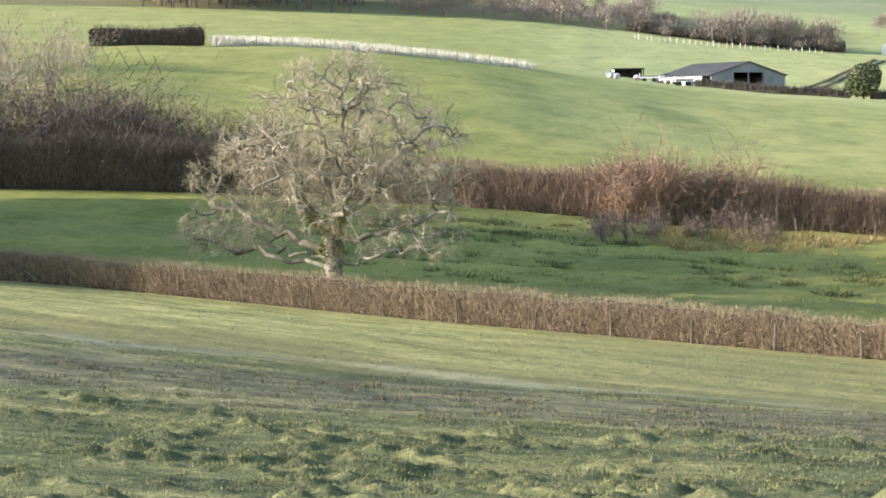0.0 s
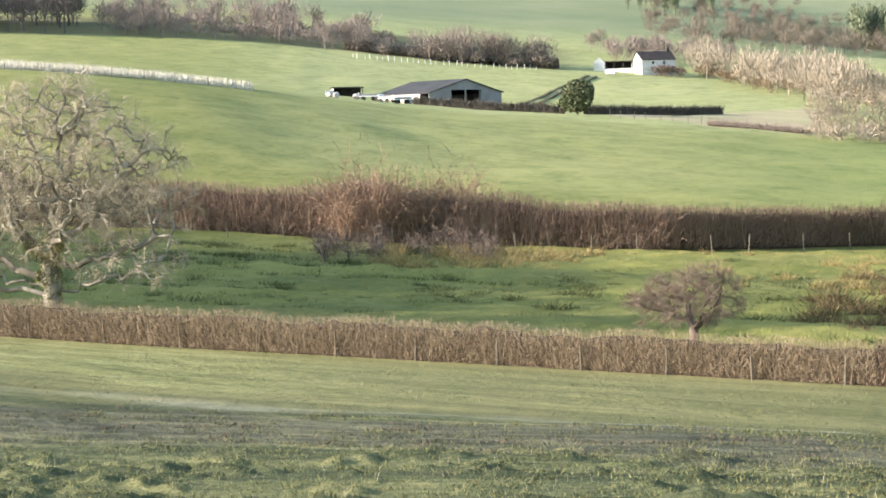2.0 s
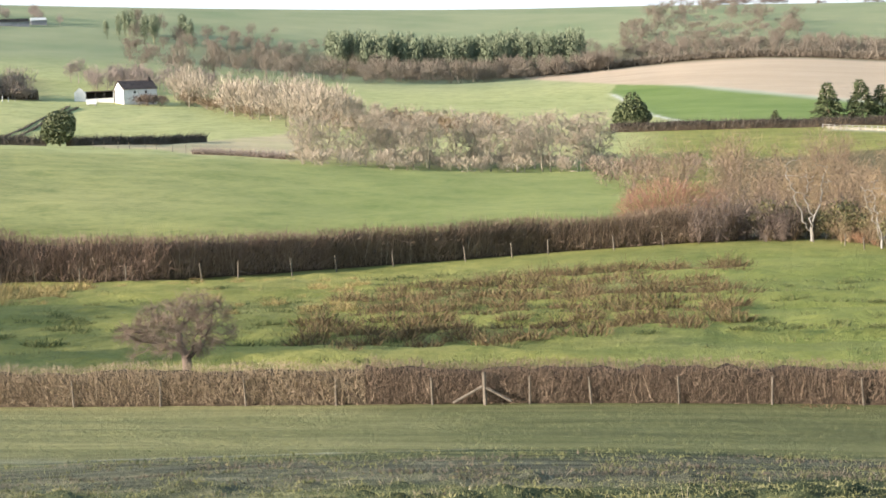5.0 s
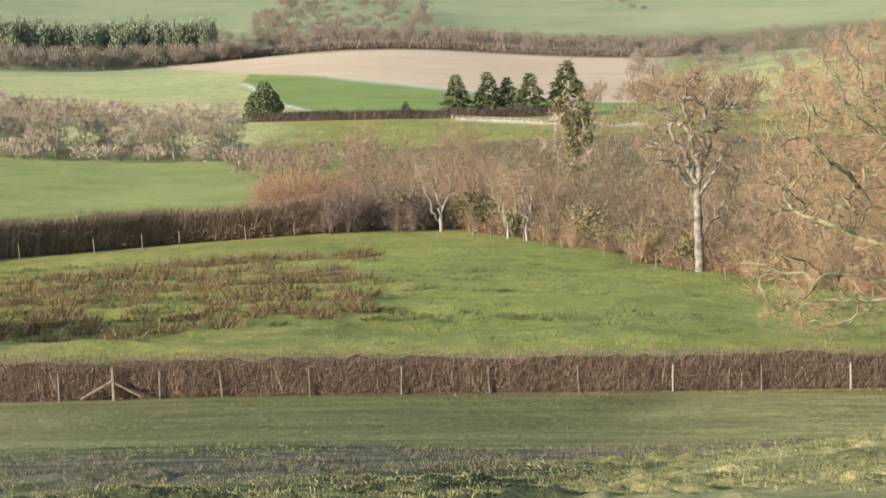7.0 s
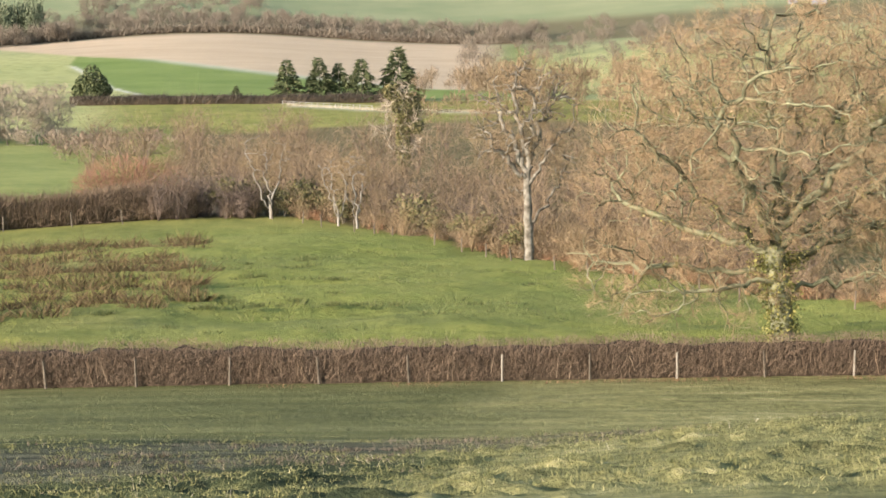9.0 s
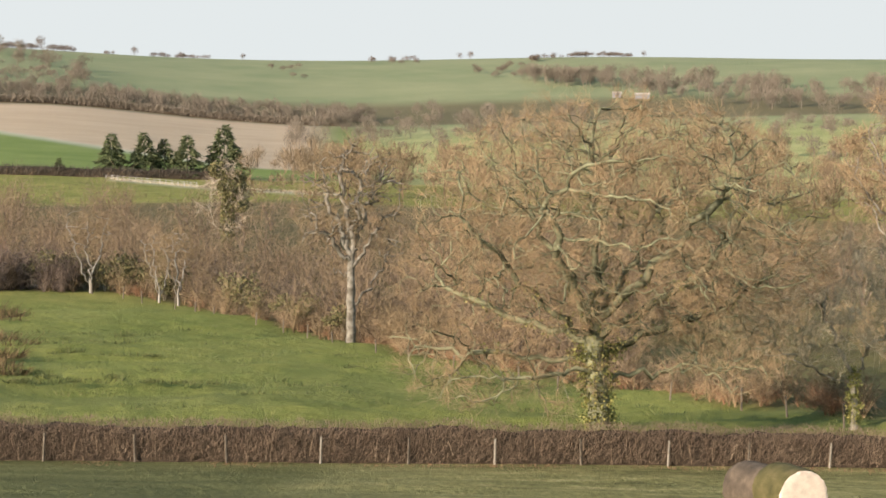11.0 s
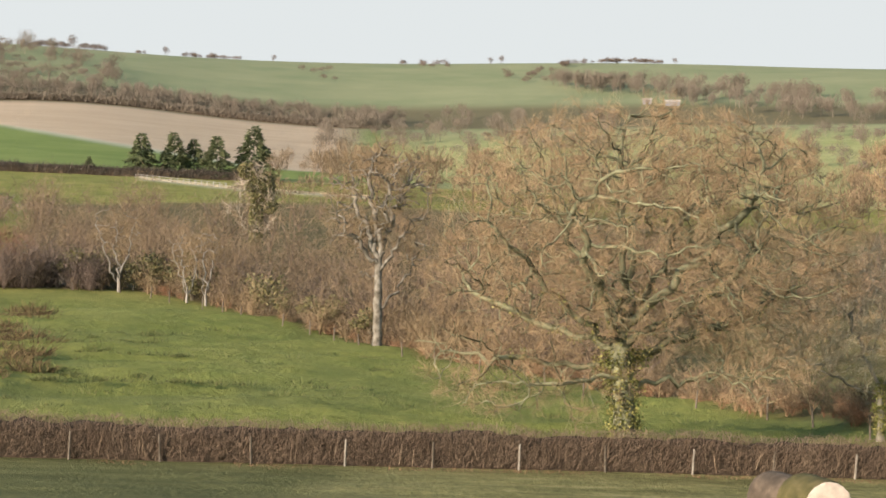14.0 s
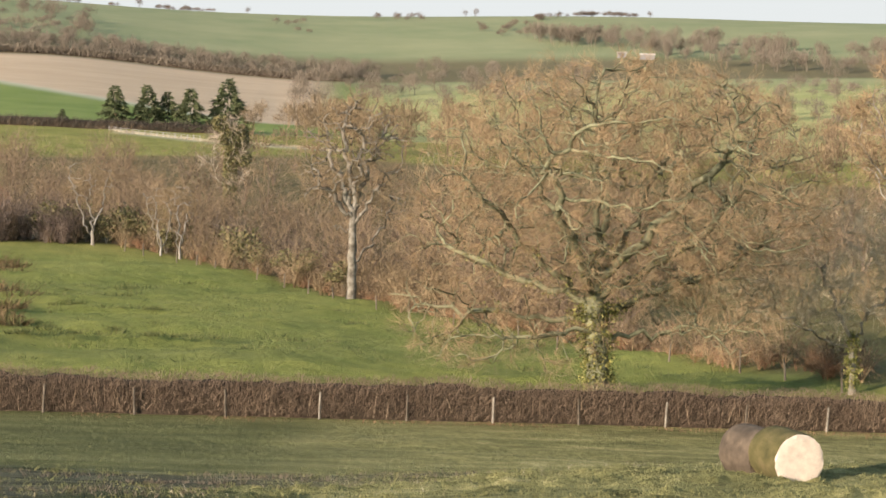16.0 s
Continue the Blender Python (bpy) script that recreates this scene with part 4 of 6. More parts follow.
field_tree("pale_tree", "half-dead tree with a pale bare trunk in the tree line", 12.1, 119.0,
           dict(seed=12, lumps=[(0.2, 0, 9.8, 3.7, 3.2, 3.4), (2.3, 0, 6.6, 1.6, 1.4, 1.4), (-2.2, 0, 7.4, 1.7, 1.5, 1.5)], targets=800, trunk=straight(5.7, 13, (0.05, 0), 0.04, 5), leader=0.25,
                forks=((5, (2.7, 0.1, 6.3)), (9, (-1.3, 0.0, 4.9)), (12, (-1.7, 0.3, 10.2)), (12, (0.5, -0.4, 10.6)), (12, (1.5, 0.4, 10.0)), (12, (-0.5, 0.6, 11.6)), (10, (2.0, -0.6, 8.2)), (11, (-2.4, -0.4, 8.0))),
                stride=0.38, tip=0.014, twigs=3300, twig_len=0.75, twig_w=0.008, girth=0.31, reach=5.0, kill=0.56, sides=8, side=4, wander=0.5, taper=0.84), BARK_PALE, TWIG_TAN)
leaner = field_tree("leaning_tree", "bare pale-limbed tree at the wood's edge", 27.0, 85.0,
           dict(seed=15, lumps=[(0, 0, 5.6, 4.2, 3.6, 3.0), (-2.6, 0, 4.0, 3.0, 3, 1.6)], targets=420, trunk=straight(2.4, 6, (-0.1, 0), 0.04, 5), forks=((4, (-3.6, 0, 3.6)), (5, (-1.4, 0.4, 5.6)), (5, (1.8, -0.4, 5.4))),
                stride=0.4, tip=0.014, twigs=2600, twig_len=0.8, twig_w=0.010, girth=0.15, reach=5.0, kill=0.6, side=4), BARK_ASH, TWIG_ASH)
ivy_on(*leaner, 6, -0.1, 2.6, 1500, 0.06, 0.25, 1.0)
field_tree("tall_tree", "tall bare tree in the wood with pale upper limbs", 28.6, 118.0,
           dict(seed=16, lumps=[(0, 0, 11, 5.0, 4.6, 5.0)], targets=420, trunk=straight(6, 8, (0.2, 0), 0.05, 6),
                stride=0.55, tip=0.02, twigs=2600, twig_len=1.0, twig_w=0.014, girth=0.4, reach=7.0, kill=0.85, side=4), BARK_PALE, TWIG_OAK)

# ---- kinds of bush and tree for the scrub and woods, as plain arrays ----
def bush_kind(seed, h, w, stems, twigs, length, width, side=3, wood_r=0.03, lean=0.52):
    """A many-stemmed bush: curved stems and a haze of twigs."""
    rng = np.random.default_rng(seed)
    v, t = [], []
    wood, ends, ways = [], [], []
    for _ in range(stems):
        a, reach = rng.uniform(0, 2 * np.pi), rng.uniform(0.15, 1.0) * w * lean
        f = np.linspace(0, 1, 5)[:, None]
        hh = h * rng.uniform(0.55, 0.95)
        p = np.concatenate([np.cos(a) * reach * f**1.4, np.sin(a) * reach * f**1.4, hh * f - 0.2], 1) + rng.normal(0, 0.04 * h, (5, 3)) * f
        wood.append(tubes(p, np.array([-1, 0, 1, 2, 3]), wood_r * np.array([1, 0.85, 0.7, 0.5, 0.25]), 3, 3))
        ends.append(p)
    p = np.concatenate(ends)
    p = p[p[:, 2] > 0.12 * h]
    k = rng.integers(0, len(p), twigs)
    roots = p[k] + rng.normal(0, 0.11 * w, (twigs, 3))
    roots[:, 2] = np.abs(roots[:, 2])
    ways = rng.normal(0, 0.6, (twigs, 3)) + np.array([0, 0, 0.5]) + np.concatenate([roots[:, :2] / w, np.zeros((twigs, 1))], 1)
    out = roots / (w / 2, w / 2, h / 2) - (0, 0, 0.7)
    out = out / (np.linalg.norm(out, axis=1, keepdims=True) + 1e-6) + rng.normal(0, 0.5, (twigs, 3))
    return joined(wood), sprays(rng, roots, ways, length, width * 1.15, side, True, out)


def tree_kind(seed, h, w, targets, twigs, length, width, girth, side=3, stride=0.8, low=0.3):
    wood, tw, _, _ = bare_tree(seed, [(0, 0, h * (0.5 + low / 2), w / 2, w / 2, h * (0.5 - low / 2))], targets, straight(h * low, 4, (0, 0), 0.05, seed), stride, girth * 0.06, twigs, length, width, girth, h, stride * 1.2, side=side, sides=4)
    return wood, tw


def fir_kind(seed, h, w, tiers, per, length, width, low=0.06, power=1.0):
    """A conifer: tiers of drooping boughs clothed in needles."""
    rng = np.random.default_rng(seed)
    p = np.array(straight(h, 6, (0, 0), 0.04, seed))
    wood = tubes(p, np.array([-1, 0, 1, 2, 3, 4]), 0.02 * h * np.linspace(1, 0.15, 6), 5)
    roots, ways = [], []
    for k in range(tiers):
        u = low + (1 - low) * (k + rng.uniform(-0.3, 0.3)) / tiers
        reach = 0.5 * w * (1 - max(u - low, 0) / (1 - low)) ** power * rng.uniform(0.75, 1.12) + 0.12
        for a in rng.uniform(0, 2 * np.pi, 8):
            m = max(3, int(per * reach / w * 2))
            f = rng.uniform(0.15, 1, (m, 1)) ** 0.7
            q = np.concatenate([np.cos(a) * reach * f, np.sin(a) * reach * f, h * u - 0.22 * reach * f * f + 0 * f], 1)
            roots.append(q + rng.normal(0, 0.03 * h ** 0.5, (m, 3)))
            ways.append(np.stack([np.cos(a) + rng.normal(0, 0.7, m), np.sin(a) + rng.normal(0, 0.7, m), rng.normal(-0.25, 0.35, m)], 1))
    return wood, spikes(rng, np.concatenate(roots), np.concatenate(ways), length, width)


def round_kind(seed, lumps, n, size):
    """An evergreen crown: many small leaves over lumps."""
    rng = np.random.default_rng(seed)
    return leaves(rng, in_crown(rng, n, lumps, 0.18), size)


def placed(kind, xyz, turn, size, flat=1.0):
    v, t = kind
    c, s = math.cos(turn), math.sin(turn)
    return np.stack([v[:, 0] * c - v[:, 1] * s, v[:, 0] * s + v[:, 1] * c, v[:, 2] * flat], 1) * size + np.asarray(xyz), t


def scatter(seed, n, az, r, gap=0.0):
    """Random spots on the ground in a stretch of compass angle and distance (r may depend on the angle)."""
    rng = np.random.default_rng(seed)
    a = rng.uniform(*az, n)
    lo, hi = (r(a) if callable(r) else r)
    d = np.sqrt(rng.uniform(0, 1, n)) * 0 + lo + (hi - lo) * rng.uniform(0, 1, n)
    x, y = d * np.sin(np.radians(a)), d * np.cos(np.radians(a))
    return np.stack([x, y, ground_z(x, y)], 1)


def thicket(name, label, seed, spots, kinds, bark, twig, sizes=(0.75, 1.25), category="thicket"):
    """A wood or scrub too dense to count, as one piece of stuff with its stems and its twigs."""
    rng = np.random.default_rng(seed)
    w, t = [], []
    for p in spots:
        kw, kt = kinds[rng.integers(len(kinds))]
        turn, size = rng.uniform(0, 6.28), rng.uniform(*sizes)
        if kw is not None:
            w.append(placed(kw, p, turn, size))
        t.append(placed(kt, p, turn, size))
    top = thing(name, (0, 0, 0), label, category, kind="stuff")
    if w:
        part("stems", tri_mesh("stems", *joined(w)), bark, top, kind="stuff")
    part("foliage" if kinds[0][0] is None else "twig_mass", tri_mesh("twig_mass", *joined(t)), twig, top, kind="stuff")
    return top


BUSH = [bush_kind(30 + k, 4.2, 4.4, 10, 180, 0.95, 0.0125) for k in range(5)]
LOW = [bush_kind(40 + k, 1.6, 2.0, 7, 110, 0.5, 0.012, 2) for k in range(3)]
def far_kind(seed, h, w, n, length, width, low=0.12):
    """A tree or bush seen from far off: a stem and a cloud of twigs over uneven lumps."""
    rng = np.random.default_rng(seed)
    lumps = [(*(rng.uniform(-0.26, 0.26, 2) * w), h * rng.uniform(0.45, 0.72), *(w * rng.uniform(0.2, 0.34, 2)), h * rng.uniform(0.2, 0.3)) for _ in range(5)] + [(0, 0, h * (0.5 + low / 2), w * 0.36, w * 0.36, h * (0.5 - low / 2))]
    p = in_crown(rng, n, lumps, 0.3)
    p[:, 2] = np.maximum(p[:, 2], 0.05 * h)
    stem = np.array(straight(h * 0.6, 4, (0, 0), 0.1, seed))
    ways = p - (0, 0, h * 0.2) + rng.normal(0, 0.16 * h, (n, 3)) + (0, 0, 0.15 * h)
    out = (p - (0, 0, h * 0.4)) / (w / 2, w / 2, h / 2)
    out = out / (np.linalg.norm(out, axis=1, keepdims=True) + 1e-6) + rng.normal(0, 0.45, (n, 3))
    return tubes(stem, np.array([-1, 0, 1, 2]), 0.02 * h * np.array([1, 0.8, 0.6, 0.3]), 3), spikes(rng, p, ways, length, width, out)


FAR = [far_kind(60 + k, 9.0, 8.0, 470, 1.4, 0.068) for k in range(5)]
FAR_BUSH = [far_kind(70 + k, 4.0, 6.5, 250, 0.95, 0.072, 0.0) for k in range(4)]
FAR_PINE = [far_kind(85 + k, 15, 6.0, 420, 1.3, 0.20, 0.1) for k in range(3)]

# scrub behind the tree line
def behind(lo, hi):
    def at(a):
        c = lerp(a, (-4, 5, 12, 17, 22, 27, 32), (152, 155, 120, 108, 97, 88, 82))
        return c + lo, c + hi
    return at


thicket("reddish_scrub", "tangled reddish-brown winter scrub behind the tree line", 1, np.concatenate([scatter(1, 140, (3.0, 20.5), behind(2, 60)), scatter(18, 40, (1.4, 6.5), behind(22, 80)), scatter(11, 40, (20.5, 30), behind(45, 90))]), BUSH, TWIG_DARK, TWIG_RED)
thicket("deep_scrub", "greyish-brown scrub on the valley floor", 2, scatter(2, 110, (-1.0, 30), behind(55, 170)), BUSH, TWIG_DARK, TWIG_RED, (1.0, 1.7))
thicket("bramble_edge", "low tan bramble and dead stems along the fence", 3, scatter(3, 150, (3.2, 28), behind(-0.5, 5)), LOW, TWIG_OAK, TWIG_RED, (0.6, 1.2))
thicket("mixed_scrub", "tan and olive scrub beyond the oak", 29, np.concatenate([scatter(29, 50, (17, 30), behind(6, 60)), scatter(30, 16, (14, 19), behind(4, 30))]), BUSH, TWIG_TAN, TWIG_TAN, (0.5, 0.95))
thicket("bracken", "dead orange-brown bracken along the foot of the tree line", 12, np.concatenate([scatter(12, 70, (15.5, 27), behind(-0.5, 3.5)), scatter(13, 40, (5, 15.5), behind(-0.5, 1.5))]), LOW, BRACKEN, BRACKEN, (0.3, 0.65))
thicket("tan_shrubs", "tan and straw-coloured shrubs along the tree line", 14, scatter(14, 60, (3.6, 17), behind(2, 10)), BUSH, TWIG_TAN, TWIG_TAN, (0.45, 0.8))
def ivy_kind(seed):
    rng = np.random.default_rng(seed)
    lumps = [(*rng.uniform(-0.7, 0.7, 2), rng.uniform(0.7, 2.3), *rng.uniform(0.4, 0.9, 3)) for _ in range(6)]
    return bush_kind(seed, 2.6, 2.2, 5, 20, 0.6, 0.012)[0], leaves(rng, in_crown(rng, 420, lumps, 0.4), 0.12)


IVIED = [ivy_kind(110 + k) for k in range(3)]
thicket("ivied_scrub", "scrub smothered in yellow-green ivy along the tree line", 6, np.concatenate([scatter(6, 22, (3.4, 12.0), behind(0.5, 6)), scatter(16, 10, (3.0, 6.0), behind(0.0, 4))]), IVIED, BARK_GREY, IVY_DULL, (0.6, 1.3))
# added undergrowth whose dark colour stands for the shaded gaps between stems
thicket("dark_understory", "bare undergrowth at the foot of the tree line, coloured dark for shaded gaps", 10, scatter(10, 80, (3.4, 19), behind(3, 16)), BUSH, TWIG_DARK, TWIG_DARK, (0.4, 0.8))
rng_w = np.random.default_rng(4)
willow = thing("willow_bush", spot(0.2, 160), "rounded orange-red willow bush at the hedge's end", "bush", size=0.88)
lumps = [(0, 0, 3.0, 4.4, 3.2, 2.7), (-2.2, 0, 2.4, 2.8, 2.4, 2.2), (2.8, 0, 2.9, 3.2, 2.4, 2.3)]
tips = in_crown(rng_w, 14000, lumps, 0.35)
tips[:, 2] = np.maximum(tips[:, 2], 0.1)
part("stems", tri_mesh("stems", *bush_kind(48, 4.6, 6.5, 30, 10, 0.8, 0.01, 0, 0.03, 0.5)[0]), TWIG_WILLOW, willow, kind="stuff")
part("twig_mass", tri_mesh("twig_mass", *spikes(rng_w, tips, tips - (0, 0, 0.6) + rng_w.normal(0, 0.7, (14000, 3)), 0.55, 0.0125, tips - (0, 0, 1.6) + rng_w.normal(0, 1.0, (14000, 3)))), TWIG_WILLOW, willow, kind="stuff")
thicket("dark_thicket", "dark bare blackthorn thicket at the hedge's end", 5, scatter(5, 52, (1.0, 4.0), (153, 160)), BUSH, TWIG_DARK, TWIG_DARK, (0.6, 0.9))
thicket("left_thicket", "dark dense bare thicket along the field hedge", 7, np.concatenate([scatter(7, 55, (-48, -40), (156, 176)), scatter(17, 22, (-40.5, -38), (156, 168))]), BUSH, TWIG_DARK, TWIG_DARK, (1.55, 2.05))
thicket("lower_thicket", "dark bare blackthorn thicket falling away along the field hedge", 27, scatter(27, 60, (-39, -34.8), (153, 166)), BUSH, TWIG_DARK, TWIG_DARK, (1.0, 1.35))
# brambles in a dark colour that carries the shadow under the hedge
thicket("bramble_patch", "dead brambles before the overgrown hedge, coloured dark for the shadow there", 28, scatter(28, 34, (-25.4, -20.2), (121, 135)), LOW, TWIG_DARK, TWIG_DARK, (0.7, 1.3))
thicket("saplings", "wispy reddish saplings standing over the hedge", 8, scatter(8, 52, (-25.3, -20.8), (137.5, 144)), BUSH, TWIG_RUSSET, TWIG_RUSSET, (0.85, 1.35))
# trees off to the left, whose shade lies on the pasture
thicket("left_trees", "tall bare trees beyond the field's end", 9, scatter(9, 60, (-63, -51), (100, 155)), FAR, TWIG_DARK, TWIG_DARK, (1.4, 1.9))

# ---- single trees of the tree line ----
def woodland_tree(name, label, az, r, kind, bark, twig, size, group, turn=0.0):
    top = thing(name, spot(az, r), label, "tree", group, turn=turn, size=size)
    for n, part_kind, mat, lab in (("trunk", kind[0], bark, "trunk and limbs"), ("crown", kind[1], twig, "leafless crown")):
        key = (n, id(part_kind), mat.name)
        if key not in MESHES:
            MESHES[key] = tri_mesh(n, *part_kind, n == "trunk")
        part(n, MESHES[key], mat, top, lab)
    return top


MESHES = {}
SLIM = [tree_kind(55 + k, 9.5, 5.6, 70, 400, 1.2, 0.024, 0.11, 3, 0.8, 0.20) for k in range(4)]
def forked_kind(seed, h, w):
    """A small tree of several pale stems that part low down."""
    rng = random.Random(seed)
    ends = [(w * x + rng.uniform(-0.3, 0.3), rng.uniform(-0.5, 0.5), h * rng.uniform(0.65, 0.92)) for x in (-0.55, -0.1, 0.5)]
    wood, tw, _, _ = bare_tree(seed, [(0, 0, h * 0.70, w * 0.75, w * 0.6, h * 0.30)], 150, straight(h * 0.16, 4, (0, 0), 0.03, seed), 0.34, 0.013, 900, 0.80, 0.009, 0.115, h, 0.5,
                               side=4, sides=5, taper=0.85, wander=0.45, forks=tuple((2 + k % 2, e) for k, e in enumerate(ends)))
    return wood, tw


PALE_KIND = [forked_kind(90 + k, 6.8, 3.0) for k in range(3)]
for k, (a, r, s) in enumerate(((4.45, 153, 1.0), (6.45, 146, 0.82), (7.0, 144, 0.86))):
    woodland_tree("birch_tree", "bare tree with several pale whitish stems", a, r, PALE_KIND[k % 3], BARK_BIRCH, TWIG_TAN, s, "pale trees in the tree line", turn=20 * k)
HAZEL = [bush_kind(95 + k, 3.6, 3.6, 14, 170, 0.7, 0.010, 3, 0.024, 0.45) for k in range(2)]
for k, (a, r, s) in enumerate(((5.3, 152, 0.8), (7.6, 140, 0.8), (8.4, 136, 1.0), (9.3, 132, 0.7), (10.4, 126.5, 0.95), (11.2, 122, 0.6), (13.6, 115, 0.7), (15.4, 110, 0.6))):
    woodland_tree("hazel_bush", "many-stemmed bare hazel with tan lit stems", a, r, HAZEL[k % 2], TWIG_TAN, TWIG_TAN, s, "hazels in the tree line", turn=50 * k)
ivied = woodland_tree("ivied_tree", "tall bare tree thick with green ivy", 8.45, 205, SLIM[1], BARK_GREY, TWIG_GREY, 1.15, "ivied trees")
part("ivy", tri_mesh("ivy", *round_kind(3, [(0, 0, 3.2, 0.7, 0.7, 3.2), (0.4, 0, 6.8, 1.4, 1.2, 1.3), (-0.9, 0, 8.2, 0.9, 0.9, 0.8), (1.2, 0, 5.0, 0.8, 0.8, 0.8)], 4200, 0.13)), IVY_DULL, ivied, "dense ivy leaves", "stuff")

# ---- the grove on the far side of the hill field ----
rng_g = np.random.default_rng(21)
for k in range(64):
    a = rng_g.uniform(-10.6, -1.6)
    woodland_tree("grove_tree", "slim bare tree of the small grove beyond the hill field", a, rng_g.uniform(322, 352), SLIM[k % 4], BARK_GREY, TWIG_GREY, rng_g.uniform(0.75, 1.2) * (0.85 if a < -9 else 1), "trees of the grove", turn=rng_g.uniform(0, 360))
thicket("grove_undergrowth", "tan undergrowth in the grove", 22, scatter(22, 110, (-11.0, -1.2), (318, 350)), FAR_BUSH, TWIG_GREY, TWIG_GREY, (0.4, 0.8))
thicket("russet_bushes", "russet bushes below the grove", 23, scatter(23, 16, (-2.0, 2.4), (255, 320)), FAR_BUSH, TWIG_HAW, TWIG_HAW, (0.6, 0.9))

# ---- evergreens ----
FIRS = [fir_kind(100 + k, 10.0, 9.6, 20, 40, 0.9, 0.13, 0.04, 0.75) for k in range(3)]
for k, (a, r, s, lab) in enumerate(((5.07, 445, 1.02, "dark green fir with paler lower boughs"), (6.02, 447, 1.06, "dark green fir standing close to its neighbour"),
                                    (6.6, 449, 0.92, "dark green fir standing close to its neighbour"), (7.27, 447, 1.03, "broad dark fir beside the lane"), (8.36, 450, 1.30, "tall pointed dark fir"), (3.55, 440, 0.42, "small young fir beside the lane"))):
    woodland_tree("fir_tree", lab, a, r, FIRS[k % 3], BARK_OAK, FIR, s, "firs along the lane", turn=50 * k)


def evergreen(name, label, az, r, lumps, n, size, mat):
    top = thing(name, spot(az, r), label, "tree")
    h = max(l[2] for l in lumps)
    p = np.array(straight(h, 5, (0, 0), 0.05, 3))
    part("trunk", tri_mesh("trunk", *tubes(p, np.array([-1, 0, 1, 2, 3]), 0.3 * np.linspace(1, 0.3, 5), 6)), BARK_OAK, top)
    part("crown", tri_mesh("crown", *round_kind(7, lumps, n, size)), mat, top, "dense evergreen crown")
    return top


evergreen("cedar_tree", "broad dark cedar beside the lane", -0.64, 440, [(0, 0, 3.0, 4.6, 4.6, 2.4), (0, 0, 5.0, 3.6, 3.6, 2.2), (0.2, 0, 7.0, 2.0, 2.0, 1.9)], 5000, 0.30, FIR)
evergreen("holm_oak", "round grey-green evergreen tree by the barn", -17.55, 393, [(0, 0, 3.8, 3.4, 3.2, 3.4), (-1.2, 0, 2.6, 2.6, 2.4, 2.2), (1.2, 0, 4.8, 2.4, 2.4, 2.4)], 3400, 0.32, EVERGREEN)
evergreen("holly_tree", "dark evergreen beside the farmhouse", -13.6, 655, [(0, 0, 3, 4.0, 3, 2.6)], 900, 0.55, EVERGREEN)

# ---- hedges farther off ----
def far_hedge(name, label, seed, knots, h, thick, density, mat, twig_len=0.8, twig_w=0.05, core=None):
    pts, u = along(knots, 2.0)
    return hedge(name, label, seed, pts, h * (1 + 0.10 * waves(u, 0 * u, 11, seed)), thick, density, twig_len, twig_w, mat, core_top=0.88, core=core)


HEDGE_GREEN = speckled("dark_hedge_leaves", [(0.1, (0.036, 0.033, 0.028)), (0.5, (0.082, 0.072, 0.058)), (0.9, (0.165, 0.140, 0.110))], 0.3)
far_hedge("barn_hedge", "clipped dark hedge before the barn", 31, [(-22.4, 404), (-20.0, 399), (-17.9, 397)], 1.7, 1.8, 90, HEDGE_GREEN, core=HEDGE_GREEN)
far_hedge("lane_hedge", "dark trimmed hedge along the lane", 32, [(-17.3, 404), (-15.0, 416), (-13.2, 430)], 1.8, 1.8, 90, HEDGE_GREEN, core=HEDGE_GREEN)
far_hedge("scrubby_bank", "low russet bank of dead growth along the field", 33, [(-13.6, 352), (-12.2, 349), (-10.6, 345)], 0.7, 5.0, 150, TWIG_HILL, 0.6, 0.03)
far_hedge("russet_hedge", "broad russet hedge above the row of young trees", 41, [(-24.4, 650), (-20.4, 652), (-17.95, 650)], 3.6, 8.0, 110, TWIG_HILL, 1.0, 0.05)
far_hedge("track_hedge", "thin dark hedge along the farm track", 34, [(-19.45, 452), (-18.2, 540), (-17.2, 615)], 0.45, 0.6, 30, HEDGE_GREEN, 0.4, 0.03, HEDGE_GREEN)
far_hedge("track_hedge", "thin dark hedge along the farm track", 35, [(-19.0, 452), (-17.9, 545), (-16.95, 612)], 0.4, 0.6, 30, HEDGE_GREEN, 0.4, 0.03, HEDGE_GREEN)
far_hedge("fir_lane_hedge", "dark hedge at the foot of the firs", 36, [(-1.3, 436), (3.0, 438), (8.8, 446)], 2.3, 2.2, 50, HEDGE_GREEN)
far_hedge("crest_hedge", "dark clipped hedge on the hill's crest", 37, [(-40.2, 274), (-38.5, 276), (-36.7, 278)], 2.7, 3.0, 160, TWIG_DARK, 0.7, 0.025)
far_hedge("plough_hedge", "brown hedge between the ploughed field and the down", 38, [(-4.2, 948), (1, 955), (6, 955), (12, 950)], 3.0, 5, 45, TWIG_FAR, 2.0, 0.16)
thicket("crest_bushes", "tan bare bushes on the crest", 39, scatter(39, 24, (-45.5, -40.2), (205, 250)), BUSH, TWIG_GREY, TWIG_GREY, (1.2, 1.7))

# pale dry strip along the crest
def blades(name, label, seed, xy, length, width, mat, lean=0.35, category="grass"):
    rng = np.random.default_rng(seed)
    z = ground_z(xy[:, 0], xy[:, 1]) + turf(xy[:, 0], xy[:, 1])
    ways = rng.normal(0, lean, (len(xy), 3)) + (0, 0, 1.0)
    ob = part(name, tri_mesh(name, *spikes(rng, np.column_stack([xy, z - 0.03]), ways, length, width)), mat)
    return tagged(ob, label, category, kind="stuff")


rng_b = np.random.default_rng(44)
